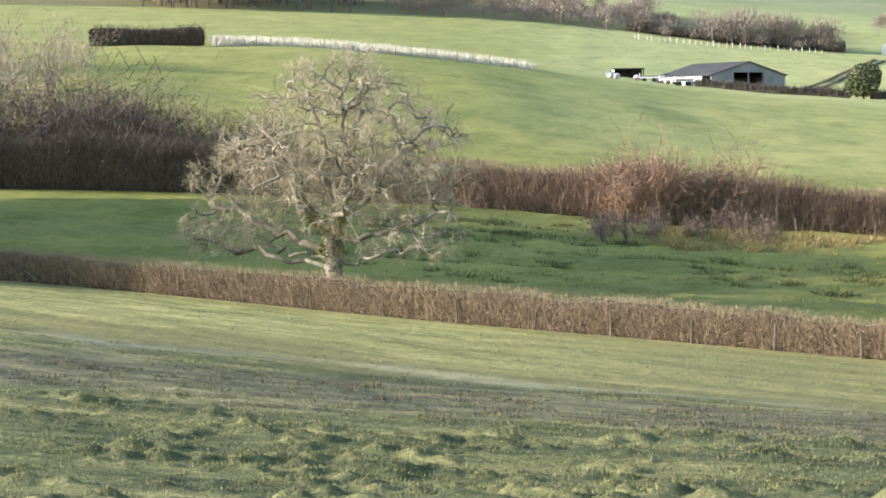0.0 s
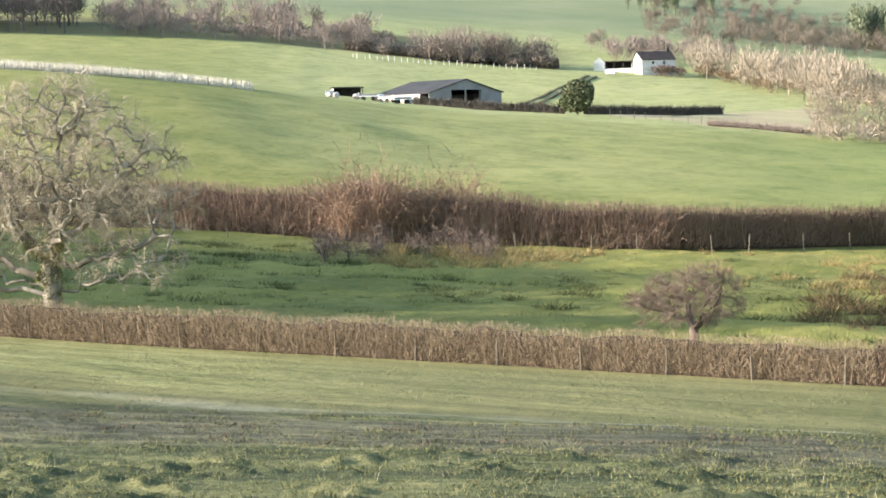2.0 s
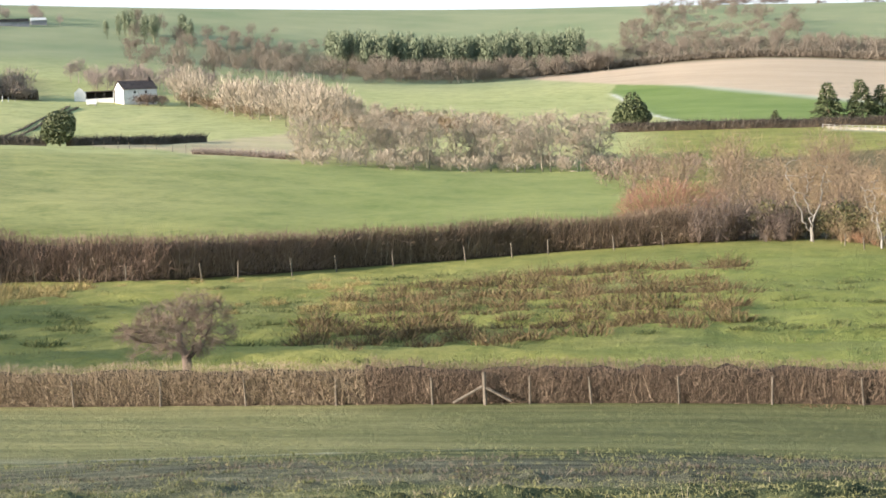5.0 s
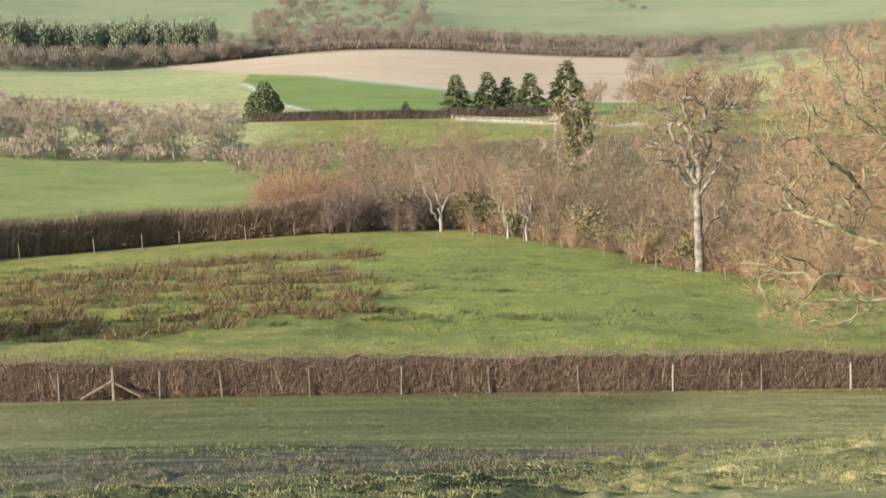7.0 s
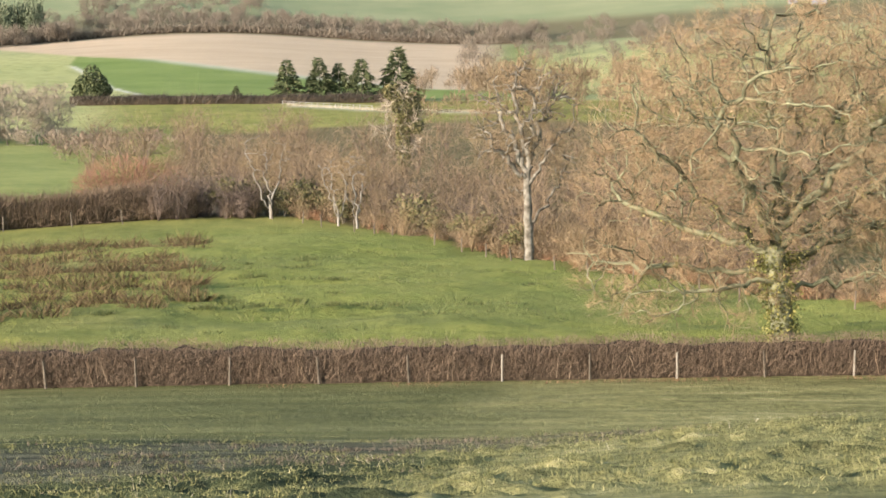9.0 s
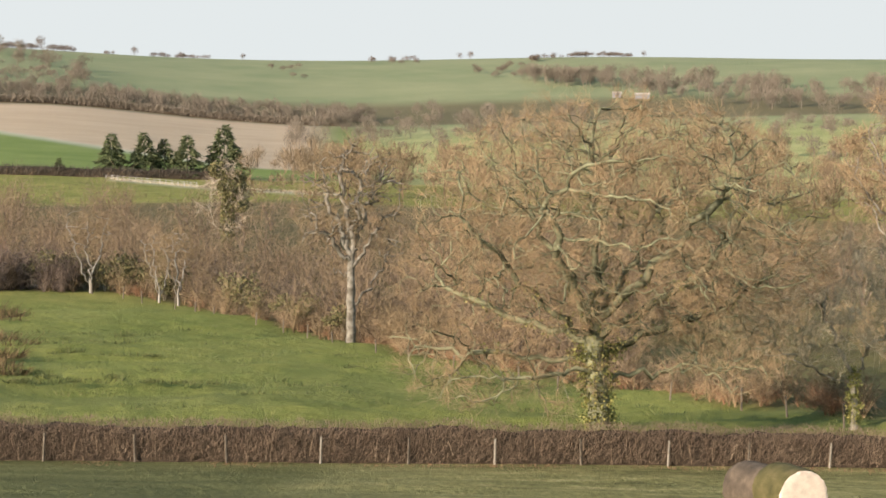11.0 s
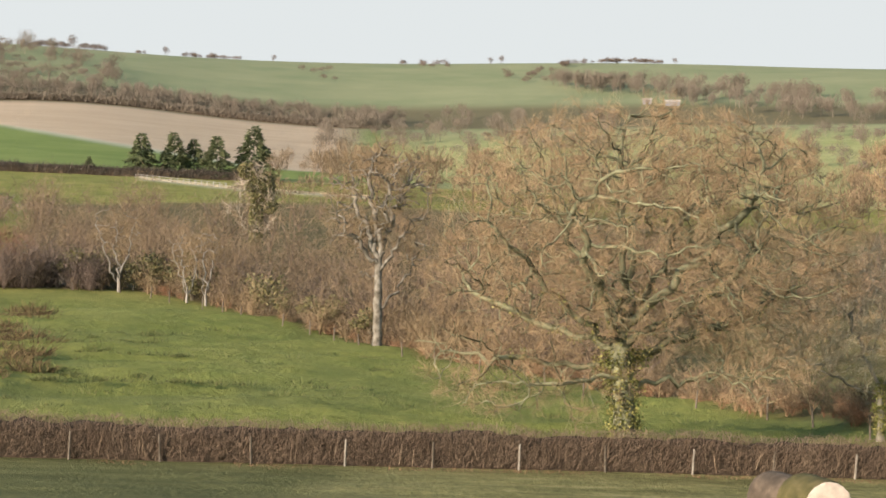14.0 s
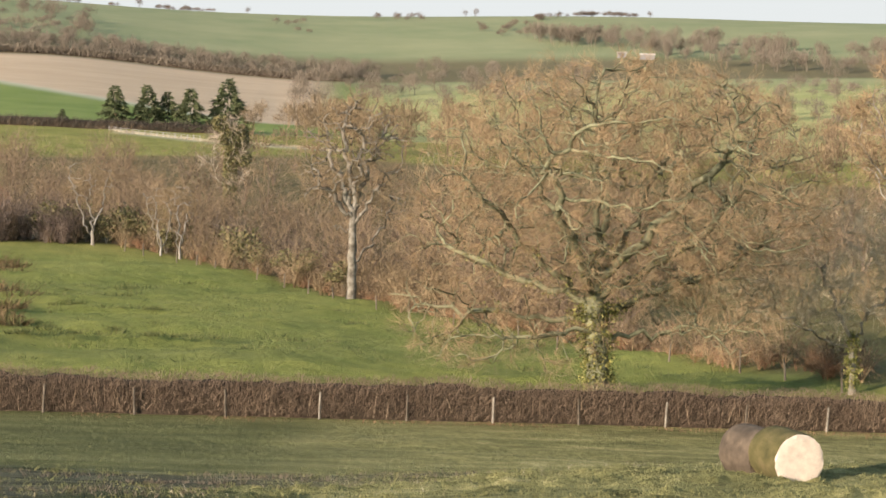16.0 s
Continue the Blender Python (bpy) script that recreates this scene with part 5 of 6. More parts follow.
a = rng_b.uniform(-36.7, -27.2, 16000)
r = lerp(a, (-36.7, -31.3, -27.2), (272, 281, 296)) + rng_b.uniform(0, 14, 16000)
keep = rng_b.uniform(0, 1, 16000) < lerp(a, (-36.7, -33, -27.2), (1.0, 0.8, 0.35))
blades("dry_grass", "strip of tall bleached grass along the crest", 45, np.stack([r * np.sin(np.radians(a)), r * np.cos(np.radians(a))], 1)[keep], 1.35, 0.07, PALE_STRAW)

# ---- far woods ----
thicket("hillside_scrub", "greyish-pink bare scrub on the far slope", 51, scatter(51, 260, (-31.5, -18.4), lambda a: (640 + 0 * a, lerp(a, (-31.5, -27, -23, -20.5, -18.4), (800, 780, 705, 660, 648)))), FAR_BUSH + FAR[:2], TWIG_HILL, TWIG_HILL, (0.8, 1.35))
thicket("dark_wood", "dark bare wood on the far slope", 52, scatter(52, 110, (-39, -32.2), (640, 740)), FAR, TWIG_SLATE, TWIG_SLATE, (1.4, 2.0))
thicket("farm_trees", "large bare trees round the farm", 53, scatter(53, 66, (-14.2, -8.8), lambda a: (lerp(a, (-14.2, -11, -8.8), (640, 520, 470)), lerp(a, (-14.2, -8.8), (720, 560)))), FAR, BARK_GREY, TWIG_GREY, (0.8, 1.4))
thicket("russet_wood", "russet bushes below the farm", 54, scatter(54, 75, (-14.0, -4.5), lambda a: (lerp(a, (-14, -12, -8, -4.5), (640, 560, 450, 430)), lerp(a, (-14, -8, -4.5), (650, 520, 470)))), FAR_BUSH, TWIG_RED, TWIG_RED, (0.8, 1.3))
thicket("far_belt", "broad belt of bare brown woodland below the downs", 55, scatter(55, 340, (-15.5, -1.2), lambda a: (lerp(a, (-14, -9, -3.5, -1.2), (840, 870, 925, 935)), lerp(a, (-14, -9.6, -8.5, -1.2), (1190, 1150, 965, 955)))), FAR + FAR_BUSH, TWIG_FAR, TWIG_FAR, (0.75, 1.25))
thicket("down_foot_belt", "bare woodland along the foot of the down", 56, scatter(56, 240, (-2.5, 12.5), lambda a: (960 + 0 * a, lerp(a, (-2.5, 2, 7, 12.5), (1090, 1060, 1010, 985)))), FAR + FAR_BUSH, TWIG_FAR, TWIG_FAR, (0.7, 1.15))
thicket("pine_wood", "plantation of tall green pines on the far slope", 57, scatter(57, 130, (-9.6, -1.9), (955, 1000)), FAR_PINE, BARK_OAK, PINE, (1.15, 1.45), "wood")
thicket("upper_pines", "dark pines on the hillside", 58, scatter(58, 22, (-16.0, -13.4), (1060, 1120)), FAR_PINE, BARK_OAK, PINE, (0.7, 1.0), "wood")
thicket("combe_wood", "wooded hollow on the down", 59, scatter(59, 130, (-0.8, 4.3), lambda a: (1060 + 0 * a, lerp(a, (-0.8, 1.0, 2.5, 5.6), (1180, 1400, 1330, 1090)))), FAR_BUSH + FAR[:2], TWIG_FAR, TWIG_FAR, (0.9, 1.4))
thicket("dark_combe", "dark thicket at the head of the hollow", 73, scatter(73, 40, (1.9, 4.0), (1370, 1430)), FAR_BUSH, TWIG_SLATE, TWIG_SLATE, (0.7, 1.2))
thicket("hanger_wood", "grey-brown hanging wood below the ridge", 60, scatter(60, 190, (17.2, 30), lambda a: (lerp(a, (17, 20, 23, 30), (1180, 1120, 1010, 900)), lerp(a, (17, 20, 30), (1200, 1180, 1080)))), FAR, TWIG_FAR, TWIG_FAR, (0.8, 1.35))
thicket("slope_scrub", "brown scrub on the down's lower slope", 61, np.concatenate([scatter(61, 140, (10.3, 19), lambda a: (740 + 0 * a, lerp(a, (10.3, 12, 15, 19), (940, 1050, 1010, 960)))), scatter(74, 100, (18, 31), (560, 900))]), FAR_BUSH + FAR[:2], TWIG_FAR, TWIG_FAR, (0.7, 1.2))
thicket("valley_wood", "russet bare wood along the valley", 62, scatter(62, 170, (8.8, 30), (330, 620)), FAR + FAR_BUSH, TWIG_RED, TWIG_RED, (0.7, 1.15))
thicket("house_trees", "grey bare trees behind the farm", 63, scatter(63, 44, (-17.2, -13.0), (690, 760)), FAR, TWIG_HILL, TWIG_HILL, (0.7, 1.1))
# trees on the skyline
for k, (a, s) in enumerate(((0.97, 0.6), (3.05, 1.0), (5.75, 0.7), (8.9, 0.5), (15.35, 0.5), (15.65, 0.6), (19.6, 0.5), (20.8, 0.5))):
    woodland_tree("ridge_tree", "small bare tree on the skyline of the down", a, 1470, FAR[k % 4], TWIG_DARK, TWIG_DARK, s * 1.25, "trees on the ridge", turn=40 * k)
thicket("ridge_hedge", "dark hedge running down from the ridge", 64, scatter(64, 44, (17.4, 20.4), lambda a: (1330 + 45 * (a - 17.4), 1345 + 45 * (a - 17.4))), FAR_BUSH, TWIG_DARK, TWIG_DARK, (0.7, 1.1))
thicket("ridge_bushes", "bushes scattered on the down", 65, np.concatenate([scatter(69, 22, (4.9, 8.0), (1465, 1485)), scatter(66, 10, (12.6, 14.2), (1330, 1380)), scatter(67, 6, (9.5, 11.5), (1180, 1300)), scatter(68, 14, (15.6, 17.2), (1200, 1290))]), FAR_BUSH, TWIG_DARK, TWIG_DARK, (0.8, 1.2))

# ---- farm buildings ----
WHITE_WALL = plain("white_render", (0.74, 0.72, 0.68), 0.85, wear=0.10, scale=0.4)
GREY_CLAD = plain("grey_cladding", (0.24, 0.245, 0.26), 0.7, wear=0.12, scale=0.3)
DARK_ROOF = plain("grey_fibre_cement", (0.060, 0.057, 0.055), 0.8, wear=0.2, scale=0.25)
TILE_ROOF = plain("brown_roof_tiles", (0.085, 0.065, 0.056), 0.9, wear=0.25, scale=0.6)
# near-black that paints the shade inside open sheds; also panes and posts
DARK_GAP = plain("dark_shade", (0.06, 0.055, 0.05), 0.95, wear=0.2, scale=0.5)
CONCRETE = plain("concrete", (0.48, 0.46, 0.43), 0.9, wear=0.15, scale=0.5)
PAINT = plain("white_paint", (0.80, 0.79, 0.76), 0.6, wear=0.08, scale=1.0)
RUST = plain("rusty_iron", (0.20, 0.10, 0.06), 0.8, wear=0.3, scale=2.0)
RUBBER = plain("tyre_rubber", (0.03, 0.03, 0.032), 0.8, wear=0.1, scale=3)


def boxes(*spans):
    """A bmesh of boxes (x0, x1, y0, y1, z0, z1)."""
    bm = bmesh.new()
    for x0, x1, y0, y1, z0, z1 in spans:
        m = Matrix.Translation(((x0 + x1) / 2, (y0 + y1) / 2, (z0 + z1) / 2)) @ Matrix.Diagonal((x1 - x0, y1 - y0, z1 - z0, 1))
        bmesh.ops.create_cube(bm, size=1.0, matrix=m)
    return bm


def prism(outline, y0, y1):
    """A bmesh of an outline in x and z, drawn out along y."""
    bm = bmesh.new()
    a = [bm.verts.new((x, y0, z)) for x, z in outline]
    b = [bm.verts.new((x, y1, z)) for x, z in outline]
    n = len(outline)
    bm.faces.new(a)
    bm.faces.new(b[::-1])
    for i in range(n):
        bm.faces.new((a[i], b[i], b[(i + 1) % n], a[(i + 1) % n]))
    bmesh.ops.recalc_face_normals(bm, faces=bm.faces)
    return bm


def roof_slopes(parent, w, length, eave, ridge, mat, over=0.4, thick=0.18, apex=0.0, name="roof"):
    for s in (-1, 1):
        x = s * (w / 2 + over)
        drop = (ridge - eave) / (w / 2) * over
        part(name, prism([(x, eave - drop), (apex, ridge), (apex, ridge + thick), (x, eave - drop + thick)], -over, length + over), mat, parent)


def barn():
    w, length, eave, ridge = 20.0, 21.0, 3.3, 6.2
    top = thing("barn", spot(-20.85, 431), "long grey farm barn with a low dark roof and open front", "barn", turn=57)
    g = 0.25
    # gable wall with a wide opening and a smaller doorway
    part("gable_wall", prism([(-w / 2, -2), (-4.0, -2), (-4.0, 3.9), (4.2, 3.9), (4.2, -2), (w / 2, -2), (w / 2, eave), (0, ridge), (-w / 2, eave)], 0, g), GREY_CLAD, top, "grey sheeted gable with a wide opening")
    part("back_wall", prism([(-w / 2, -2), (w / 2, -2), (w / 2, eave), (0, ridge), (-w / 2, eave)], length - g, length), GREY_CLAD, top)
    part("side_wall", boxes((w / 2 - g, w / 2, g, length - g, -2, eave)), GREY_CLAD, top)
    part("side_wall", boxes((-w / 2, -w / 2 + g, 3.6, length - g, -2, eave)), WHITE_WALL, top, "white side wall")
    roof_slopes(top, w, length, eave, ridge, DARK_ROOF)
    part("floor_slab", boxes((-w / 2 + g, w / 2 - g, g, length - g, -2, 0.1)), CONCRETE, top)
    for x in (-4.0, 0.2, 4.2):
        part("stanchion", boxes((x - 0.15, x + 0.15, 0.3, 0.6, 0.1, 4.2)), GREY_CLAD, top)
    part("stack", boxes((-3.4, -0.6, 9, 13, 0.1, 2.2), (-3.0, 2.5, 13.2, 16, 0.1, 1.4)), STRAW, top, "stack of straw inside")
    part("low_panel", boxes((-3.9, 4.1, 0.02, 0.2, 0.0, 1.0)), CONCRETE, top)


barn()
lean = thing("lean_to_shed", spot(-24.35, 440), "low open shed with a dark flat roof and white end", "shed", turn=30)
part("roof", boxes((-3.6, 3.6, -0.3, 4.6, 2.15, 2.4)), DARK_ROOF, lean)
part("back_wall", boxes((-3.4, 3.4, 4.2, 4.4, -2, 2.15)), DARK_GAP, lean)
part("end_wall", boxes((-3.4, -3.2, 0, 4.2, -2, 2.15), (-5.2, -3.4, -0.2, 0.1, -2, 1.7)), WHITE_WALL, lean, "white end wall")
for x in (-1.2, 1.1, 3.3):
    part("post", boxes((x - 0.1, x + 0.1, 0.05, 0.25, -2, 2.15)), DARK_GAP, lean)


def trailer(az, r, turn, length):
    top = thing("farm_trailer", spot(az, r), "pale flat farm trailer parked before the barn", "trailer", "parked machinery", turn=turn)
    part("bed", boxes((-length / 2, length / 2, -1.0, 1.0, 0.85, 1.05)), PAINT, top)
    part("headboard", boxes((-length / 2, -length / 2 + 0.1, -1.0, 1.0, 1.05, 1.9)), PAINT, top)
    part("side_board", boxes((-length / 2 + 0.1, length / 2, -1.0, -0.94, 1.05, 1.45)), GREY_CLAD, top)
    for x in (-length / 4, length / 4):
        for y in (-1.02, 1.02):
            bm = bmesh.new()
            bmesh.ops.create_cone(bm, cap_ends=True, segments=14, radius1=0.45, radius2=0.45, depth=0.28, matrix=pose(x, y, 0.45, 90))
            part("wheel", bm, RUBBER, top)
    part("drawbar", boxes((-length / 2 - 1.3, -length / 2, -0.08, 0.08, 0.7, 0.84)), RUST, top)


for a, r, t, l in ((-23.75, 418, 20, 4.2), (-23.2, 415, -15, 3.4), (-22.75, 414, 35, 4.0)):
    trailer(a, r, t, l)
bag = bmesh.new()
bmesh.ops.create_icosphere(bag, subdivisions=2, radius=0.6)
for v in bag.verts:
    v.co = Vector((math.copysign(min(abs(v.co.x) * 1.25, 0.52), v.co.x), math.copysign(min(abs(v.co.y) * 1.25, 0.52), v.co.y), max(v.co.z, -0.45) + 0.45))
bag_me = bpy.data.meshes.new("bulk_bag")
bag.to_mesh(bag_me)
bag.free()
bag_me.materials.append(CONCRETE)
for k, a in enumerate((-24.9, -24.7, -24.1, -23.5, -22.95, -22.55)):
    ob = new("bulk_bag", bag_me)
    ob.matrix_world = pose(*spot(a, 420 - k % 2), 0, 0, 31 * k) @ Matrix.Scale(1.1 + 0.1 * (k % 3), 4)
    tagged(ob, "white bulk bag on the ground beside the barn", "bag", "white bags by the barn")


def house():
    w, length, eave, ridge = 7.4, 12.0, 4.6, 7.2
    top = thing("farmhouse", spot(-15.75, 642), "white farmhouse with a brown tiled roof", "house", turn=-50)
    part("wall", prism([(-w / 2, -2), (w / 2, -2), (w / 2, eave), (0, ridge), (-w / 2, eave)], 0, length), WHITE_WALL, top, "white rendered walls")
    roof_slopes(top, w, length, eave, ridge, TILE_ROOF, 0.3, 0.16)
    for y in (length * 0.92,):
        ch = part("chimney", boxes((-0.45, 0.45, y - 0.45, y + 0.45, ridge - 0.6, ridge + 1.1)), TILE_ROOF, top)
        part("pot", boxes((-0.14, 0.14, y - 0.14, y + 0.14, ridge + 1.1, ridge + 1.5)), TILE_ROOF, ch)
    for y, z in ((4, 2.9), (8, 2.9)):
        win = part("window", boxes((w / 2 - 0.02, w / 2 + 0.06, y - 0.5, y + 0.5, z, z + 1.1)), PAINT, top)
        part("pane", boxes((w / 2 + 0.06, w / 2 + 0.08, y - 0.4, y + 0.4, z + 0.1, z + 1.0)), DARK_GAP, win)


house()
thicket("garden_bushes", "dark bushes beside the farmhouse", 77, scatter(77, 14, (-15.3, -14.3), (630, 640)), FAR_BUSH, TWIG_DARK, TWIG_DARK, (0.7, 1.0))
cart = thing("cart_shed", spot(-16.45, 645), "white open-fronted cart shed with a dark roof", "shed", turn=12)
part("back_wall", boxes((-6.2, 6.2, 4.6, 4.8, -2, 3.6)), DARK_GAP, cart)
part("front_wall", boxes((-6.2, 6.2, -0.1, 0.1, -2, 1.2)), WHITE_WALL, cart, "low white front wall")
part("end_wall", prism([(-6.6, -2), (-2.9, -2), (-2.9, 3.2), (-4.8, 4.9), (-6.6, 3.4)], -0.3, 4.6), WHITE_WALL, cart, "white gabled end")
part("end_wall", boxes((6.0, 6.2, 0.1, 4.6, -2, 3.6)), WHITE_WALL, cart)
part("roof", prism([(-2.9, 3.4), (6.5, 3.4), (6.5, 3.65), (-2.9, 3.65)], -0.6, 5.2), TILE_ROOF, cart)
for x in (0.2, 3.2):
    part("post", boxes((x - 0.15, x + 0.15, -0.05, 0.2, 1.2, 3.4)), DARK_GAP, cart)
tank = thing("water_tank", spot(-16.55, 628), "small white water tank on blocks", "tank", turn=10)
part("tank_body", boxes((-1.6, 1.6, -0.9, 0.9, 0.3, 1.7)), PAINT, tank)
part("block", boxes((-1.3, -0.9, -0.6, 0.6, -1, 0.3)), CONCRETE, tank)
part("block", boxes((0.9, 1.3, -0.6, 0.6, -1, 0.3)), CONCRETE, tank)
for a, r, w in ((20.0, 1085, 5), (20.75, 1075, 8)):
    shed = thing("pale_shed", spot(a, r), "long low building with a pale roof in the hanging wood", "shed", "pale-roofed sheds", turn=-20)
    part("wall", boxes((-w / 2, w / 2, 0, 6, -2, 2.6)), GREY_CLAD, shed)
    part("roof", prism([(-w / 2 - 0.3, 2.5), (w / 2 + 0.3, 2.5), (w / 2 + 0.3, 3.4), (-w / 2 - 0.3, 3.4)], -0.5, 3.1), CONCRETE, shed)

for a, r, w, roof in ((-19.9, 1120, 12, PAINT), (-18.6, 1140, 17, DARK_ROOF), (-17.9, 1155, 9, PAINT)):
    shed = thing("hill_shed", spot(a, r), "farm shed high on the far hillside", "shed", "sheds on the hillside", turn=25)
    part("wall", boxes((-w / 2, w / 2, 0, 8, -3, 2.8)), GREY_CLAD, shed)
    part("roof", prism([(-w / 2 - 0.3, 2.8), (w / 2 + 0.3, 2.8), (w / 2 + 0.3, 3.0), (-w / 2 - 0.3, 3.0)], -0.5, 8.4), roof, shed)
    part("ridge", boxes((-w / 2, w / 2, 2.5, 5.5, 3.0, 4.6)), roof, shed)
thicket("hill_farm_trees", "bare trees round the hillside sheds", 68, scatter(70, 24, (-20.2, -17.2), (1150, 1210)), FAR, TWIG_HILL, TWIG_HILL, (0.7, 1.1))

# young trees in white guards
guard = bmesh.new()
bmesh.ops.create_cone(guard, cap_ends=False, segments=6, radius1=0.08, radius2=0.08, depth=1.3, matrix=Matrix.Translation((0, 0, 0.7)))
guard_me = bpy.data.meshes.new("tree_guard")
guard.to_mesh(guard_me)
guard.free()
guard_me.materials.append(PAINT)
pts, _ = along([(-24.2, 610), (-21.5, 622), (-18.6, 632)], 2.1)
for k, p in enumerate(pts):
    ob = new("tree_guard", guard_me)
    x, y = p[0], p[1] + rnd.uniform(-1, 1)
    ob.matrix_world = pose(x, y, float(ground_z(x, y)[0]), rnd.uniform(-5, 5), rnd.uniform(-5, 5), 0) @ Matrix.Scale(rnd.uniform(0.8, 1.4), 4)
    tagged(ob, "white plastic guard round a young tree", "tree guard", "guards in a row")

# a pale drum among the scrub
drum = thing("plastic_drum", spot(22.98, 147), "pale grey plastic drum standing among the scrub", "drum", turn=10, size=0.8)
bm = bmesh.new()
bmesh.ops.create_cone(bm, cap_ends=True, segments=16, radius1=0.24, radius2=0.24, depth=0.95, matrix=Matrix.Translation((0, 0, 0.475)))
part("barrel", bm, CONCRETE, drum)
bm = bmesh.new()
bmesh.ops.create_cone(bm, cap_ends=True, segments=16, radius1=0.26, radius2=0.25, depth=0.06, matrix=Matrix.Translation((0, 0, 0.98)))
part("lid", bm, CONCRETE, drum)

# white rail fence along the lane
def rail_fence():
    pts, u = along([(a, spot_up(a, e, 335, 440)) for a, e in ((4.9, -0.29), (6.2, -0.41), (7.6, -0.53))], 2.4)
    top = thing("rail_fence", (0, 0, 0), "pale weathered two-rail fence along the lane", "fence")
    z = ground_z(pts[:, 0], pts[:, 1])
    stake = boxes((-0.06, 0.06, -0.06, 0.06, -0.3, 1.0))
    stake_me = bpy.data.meshes.new("post")
    stake.to_mesh(stake_me)
    stake.free()
    for k in range(len(pts)):
        ob = part("post", stake_me, CONCRETE, top)
        ob.matrix_world = pose(pts[k, 0], pts[k, 1], z[k])
        if k:
            for h in (0.5, 0.92):
                part("rail", rail_mesh("rail", (*pts[k - 1], z[k - 1] + h), (*pts[k], z[k] + h), 0.03, CONCRETE), CONCRETE, top)


rail_fence()
n = 2600
a = rng_b.uniform(5.0, 11.8, n)
r = lerp(a, (5.0, 7.8, 9.6, 11.4), [spot_up(b, e, 335, 440) for b, e in ((5.0, -0.30), (7.8, -0.55), (9.6, -0.65), (11.4, -0.75))]) + rng_b.uniform(0, 4, n)
blades("verge_grass", "pale dry verge along the lane", 46, np.stack([r * np.sin(np.radians(a)), r * np.cos(np.radians(a))], 1), 0.55, 0.07, STRAW)

# ---- straw bales on the slope ----
BALE_END = plain("bale_end", (0.80, 0.66, 0.52), 0.9, wear=0.10, scale=5, bump=0.6)
BALE_SIDE = speckled("mossy_bale", [(0.2, (0.040, 0.040, 0.018)), (0.5, (0.100, 0.088, 0.036)), (0.85, (0.190, 0.145, 0.075))], 2.5, bump=0.8, island=0.1)


BALE_OLD = speckled("old_bale", [(0.2, (0.045, 0.036, 0.026)), (0.5, (0.100, 0.078, 0.056)), (0.85, (0.210, 0.160, 0.110))], 3.0, bump=0.8, island=0.1)


def bale(place, heading, label, seed, mat, bright):
    top = thing("round_bale", place, label, "bale", "straw bales", turn=-heading)
    rng = np.random.default_rng(seed)
    n, rows, rad, length = 40, 13, 0.61, 1.2
    ang = 2 * np.pi * np.arange(n) / n
    v = []
    for k in range(rows):
        u = k / (rows - 1)
        rr = rad * (1 - 0.05 * (abs(2 * u - 1) ** 6)) + rng.normal(0, 0.006, n)
        zz = rr * np.sin(ang)
        v.append(np.stack([rr * np.cos(ang), np.full(n, u * length) + rng.normal(0, 0.01, n), np.where(zz < -0.53, -0.53 + (zz + 0.53) * 0.3, zz) + 0.53], 1))
    v = np.concatenate(v)
    i, j = np.meshgrid(np.arange(rows - 1), np.arange(n), indexing="ij")
    q, p = (i * n + j).ravel(), (i * n + (j + 1) % n).ravel()
    part("wrap", tri_mesh("wrap", v, np.stack([q, p, p + n, q + n], 1), True), mat, top, "net-wrapped mossy outside")
    for name, row, y in (("face", 0, -0.02), ("back", rows - 1, length + 0.02)):
        ring = v[row * n:(row + 1) * n]
        vv, tt = [ring.mean(0) + (0, y - ring[:, 1].mean(), 0)], []
        for s, f in enumerate((0.25, 0.5, 0.75, 0.92, 1.0)):
            c = ring.mean(0)
            lay = c + (ring - c) * f
            lay[:, 1] = ring[:, 1] if f == 1 else ring[:, 1].mean() + (y - ring[:, 1].mean()) * (1 if f < 0.9 else 0.6)
            vv += list(lay)
        for k in range(n):
            tt.append((0, 1 + k, 1 + (k + 1) % n))
            for s in range(4):
                b0, b1 = 1 + s * n, 1 + (s + 1) * n
                tt += [(b0 + k, b1 + k, b1 + (k + 1) % n), (b0 + k, b1 + (k + 1) % n, b0 + (k + 1) % n)]
        part(name, tri_mesh(name, np.array(vv), np.array(tt)), BALE_END if bright else BALE_OLD, top, "bleached straw end" if bright else "weathered straw end")


p0 = spot(25.56, spot_up(25.56, -10.0, 34, 47))
way = Vector((math.sin(radians(-4)), math.cos(radians(-4)), 0))
for k, (lab, mat) in enumerate((("round straw bale with a bleached pale end lying on the grass", BALE_SIDE), ("darker brown weathered round bale end to end with its neighbour", BALE_OLD))):
    q = p0 + way * (1.24 * k)
    bale((q.x, q.y, float(ground_z(q.x, q.y)[0]) - 0.06), -4 - 6 * k, lab, 70 + k, mat, k == 0)

# ---- rushes in the wet pasture ----
def rush_kind(seed, n, h, w):
    rng = np.random.default_rng(seed)
    xy = rng.normal(0, 1, (n, 2))
    xy *= (w * 0.62 * rng.uniform(0, 1, (n, 1)) ** 0.5) / np.linalg.norm(xy, axis=1, keepdims=True)
    rho = np.linalg.norm(xy, axis=1) / (w * 0.62)
    return slivers(rng, np.column_stack([xy, np.full(n, -0.05)]), np.column_stack([xy * 0.9 / w + rng.normal(0, 0.38, (n, 2)), np.ones(n)]), h * (1 - 0.55 * rho**2), 0.0105, 0.5)


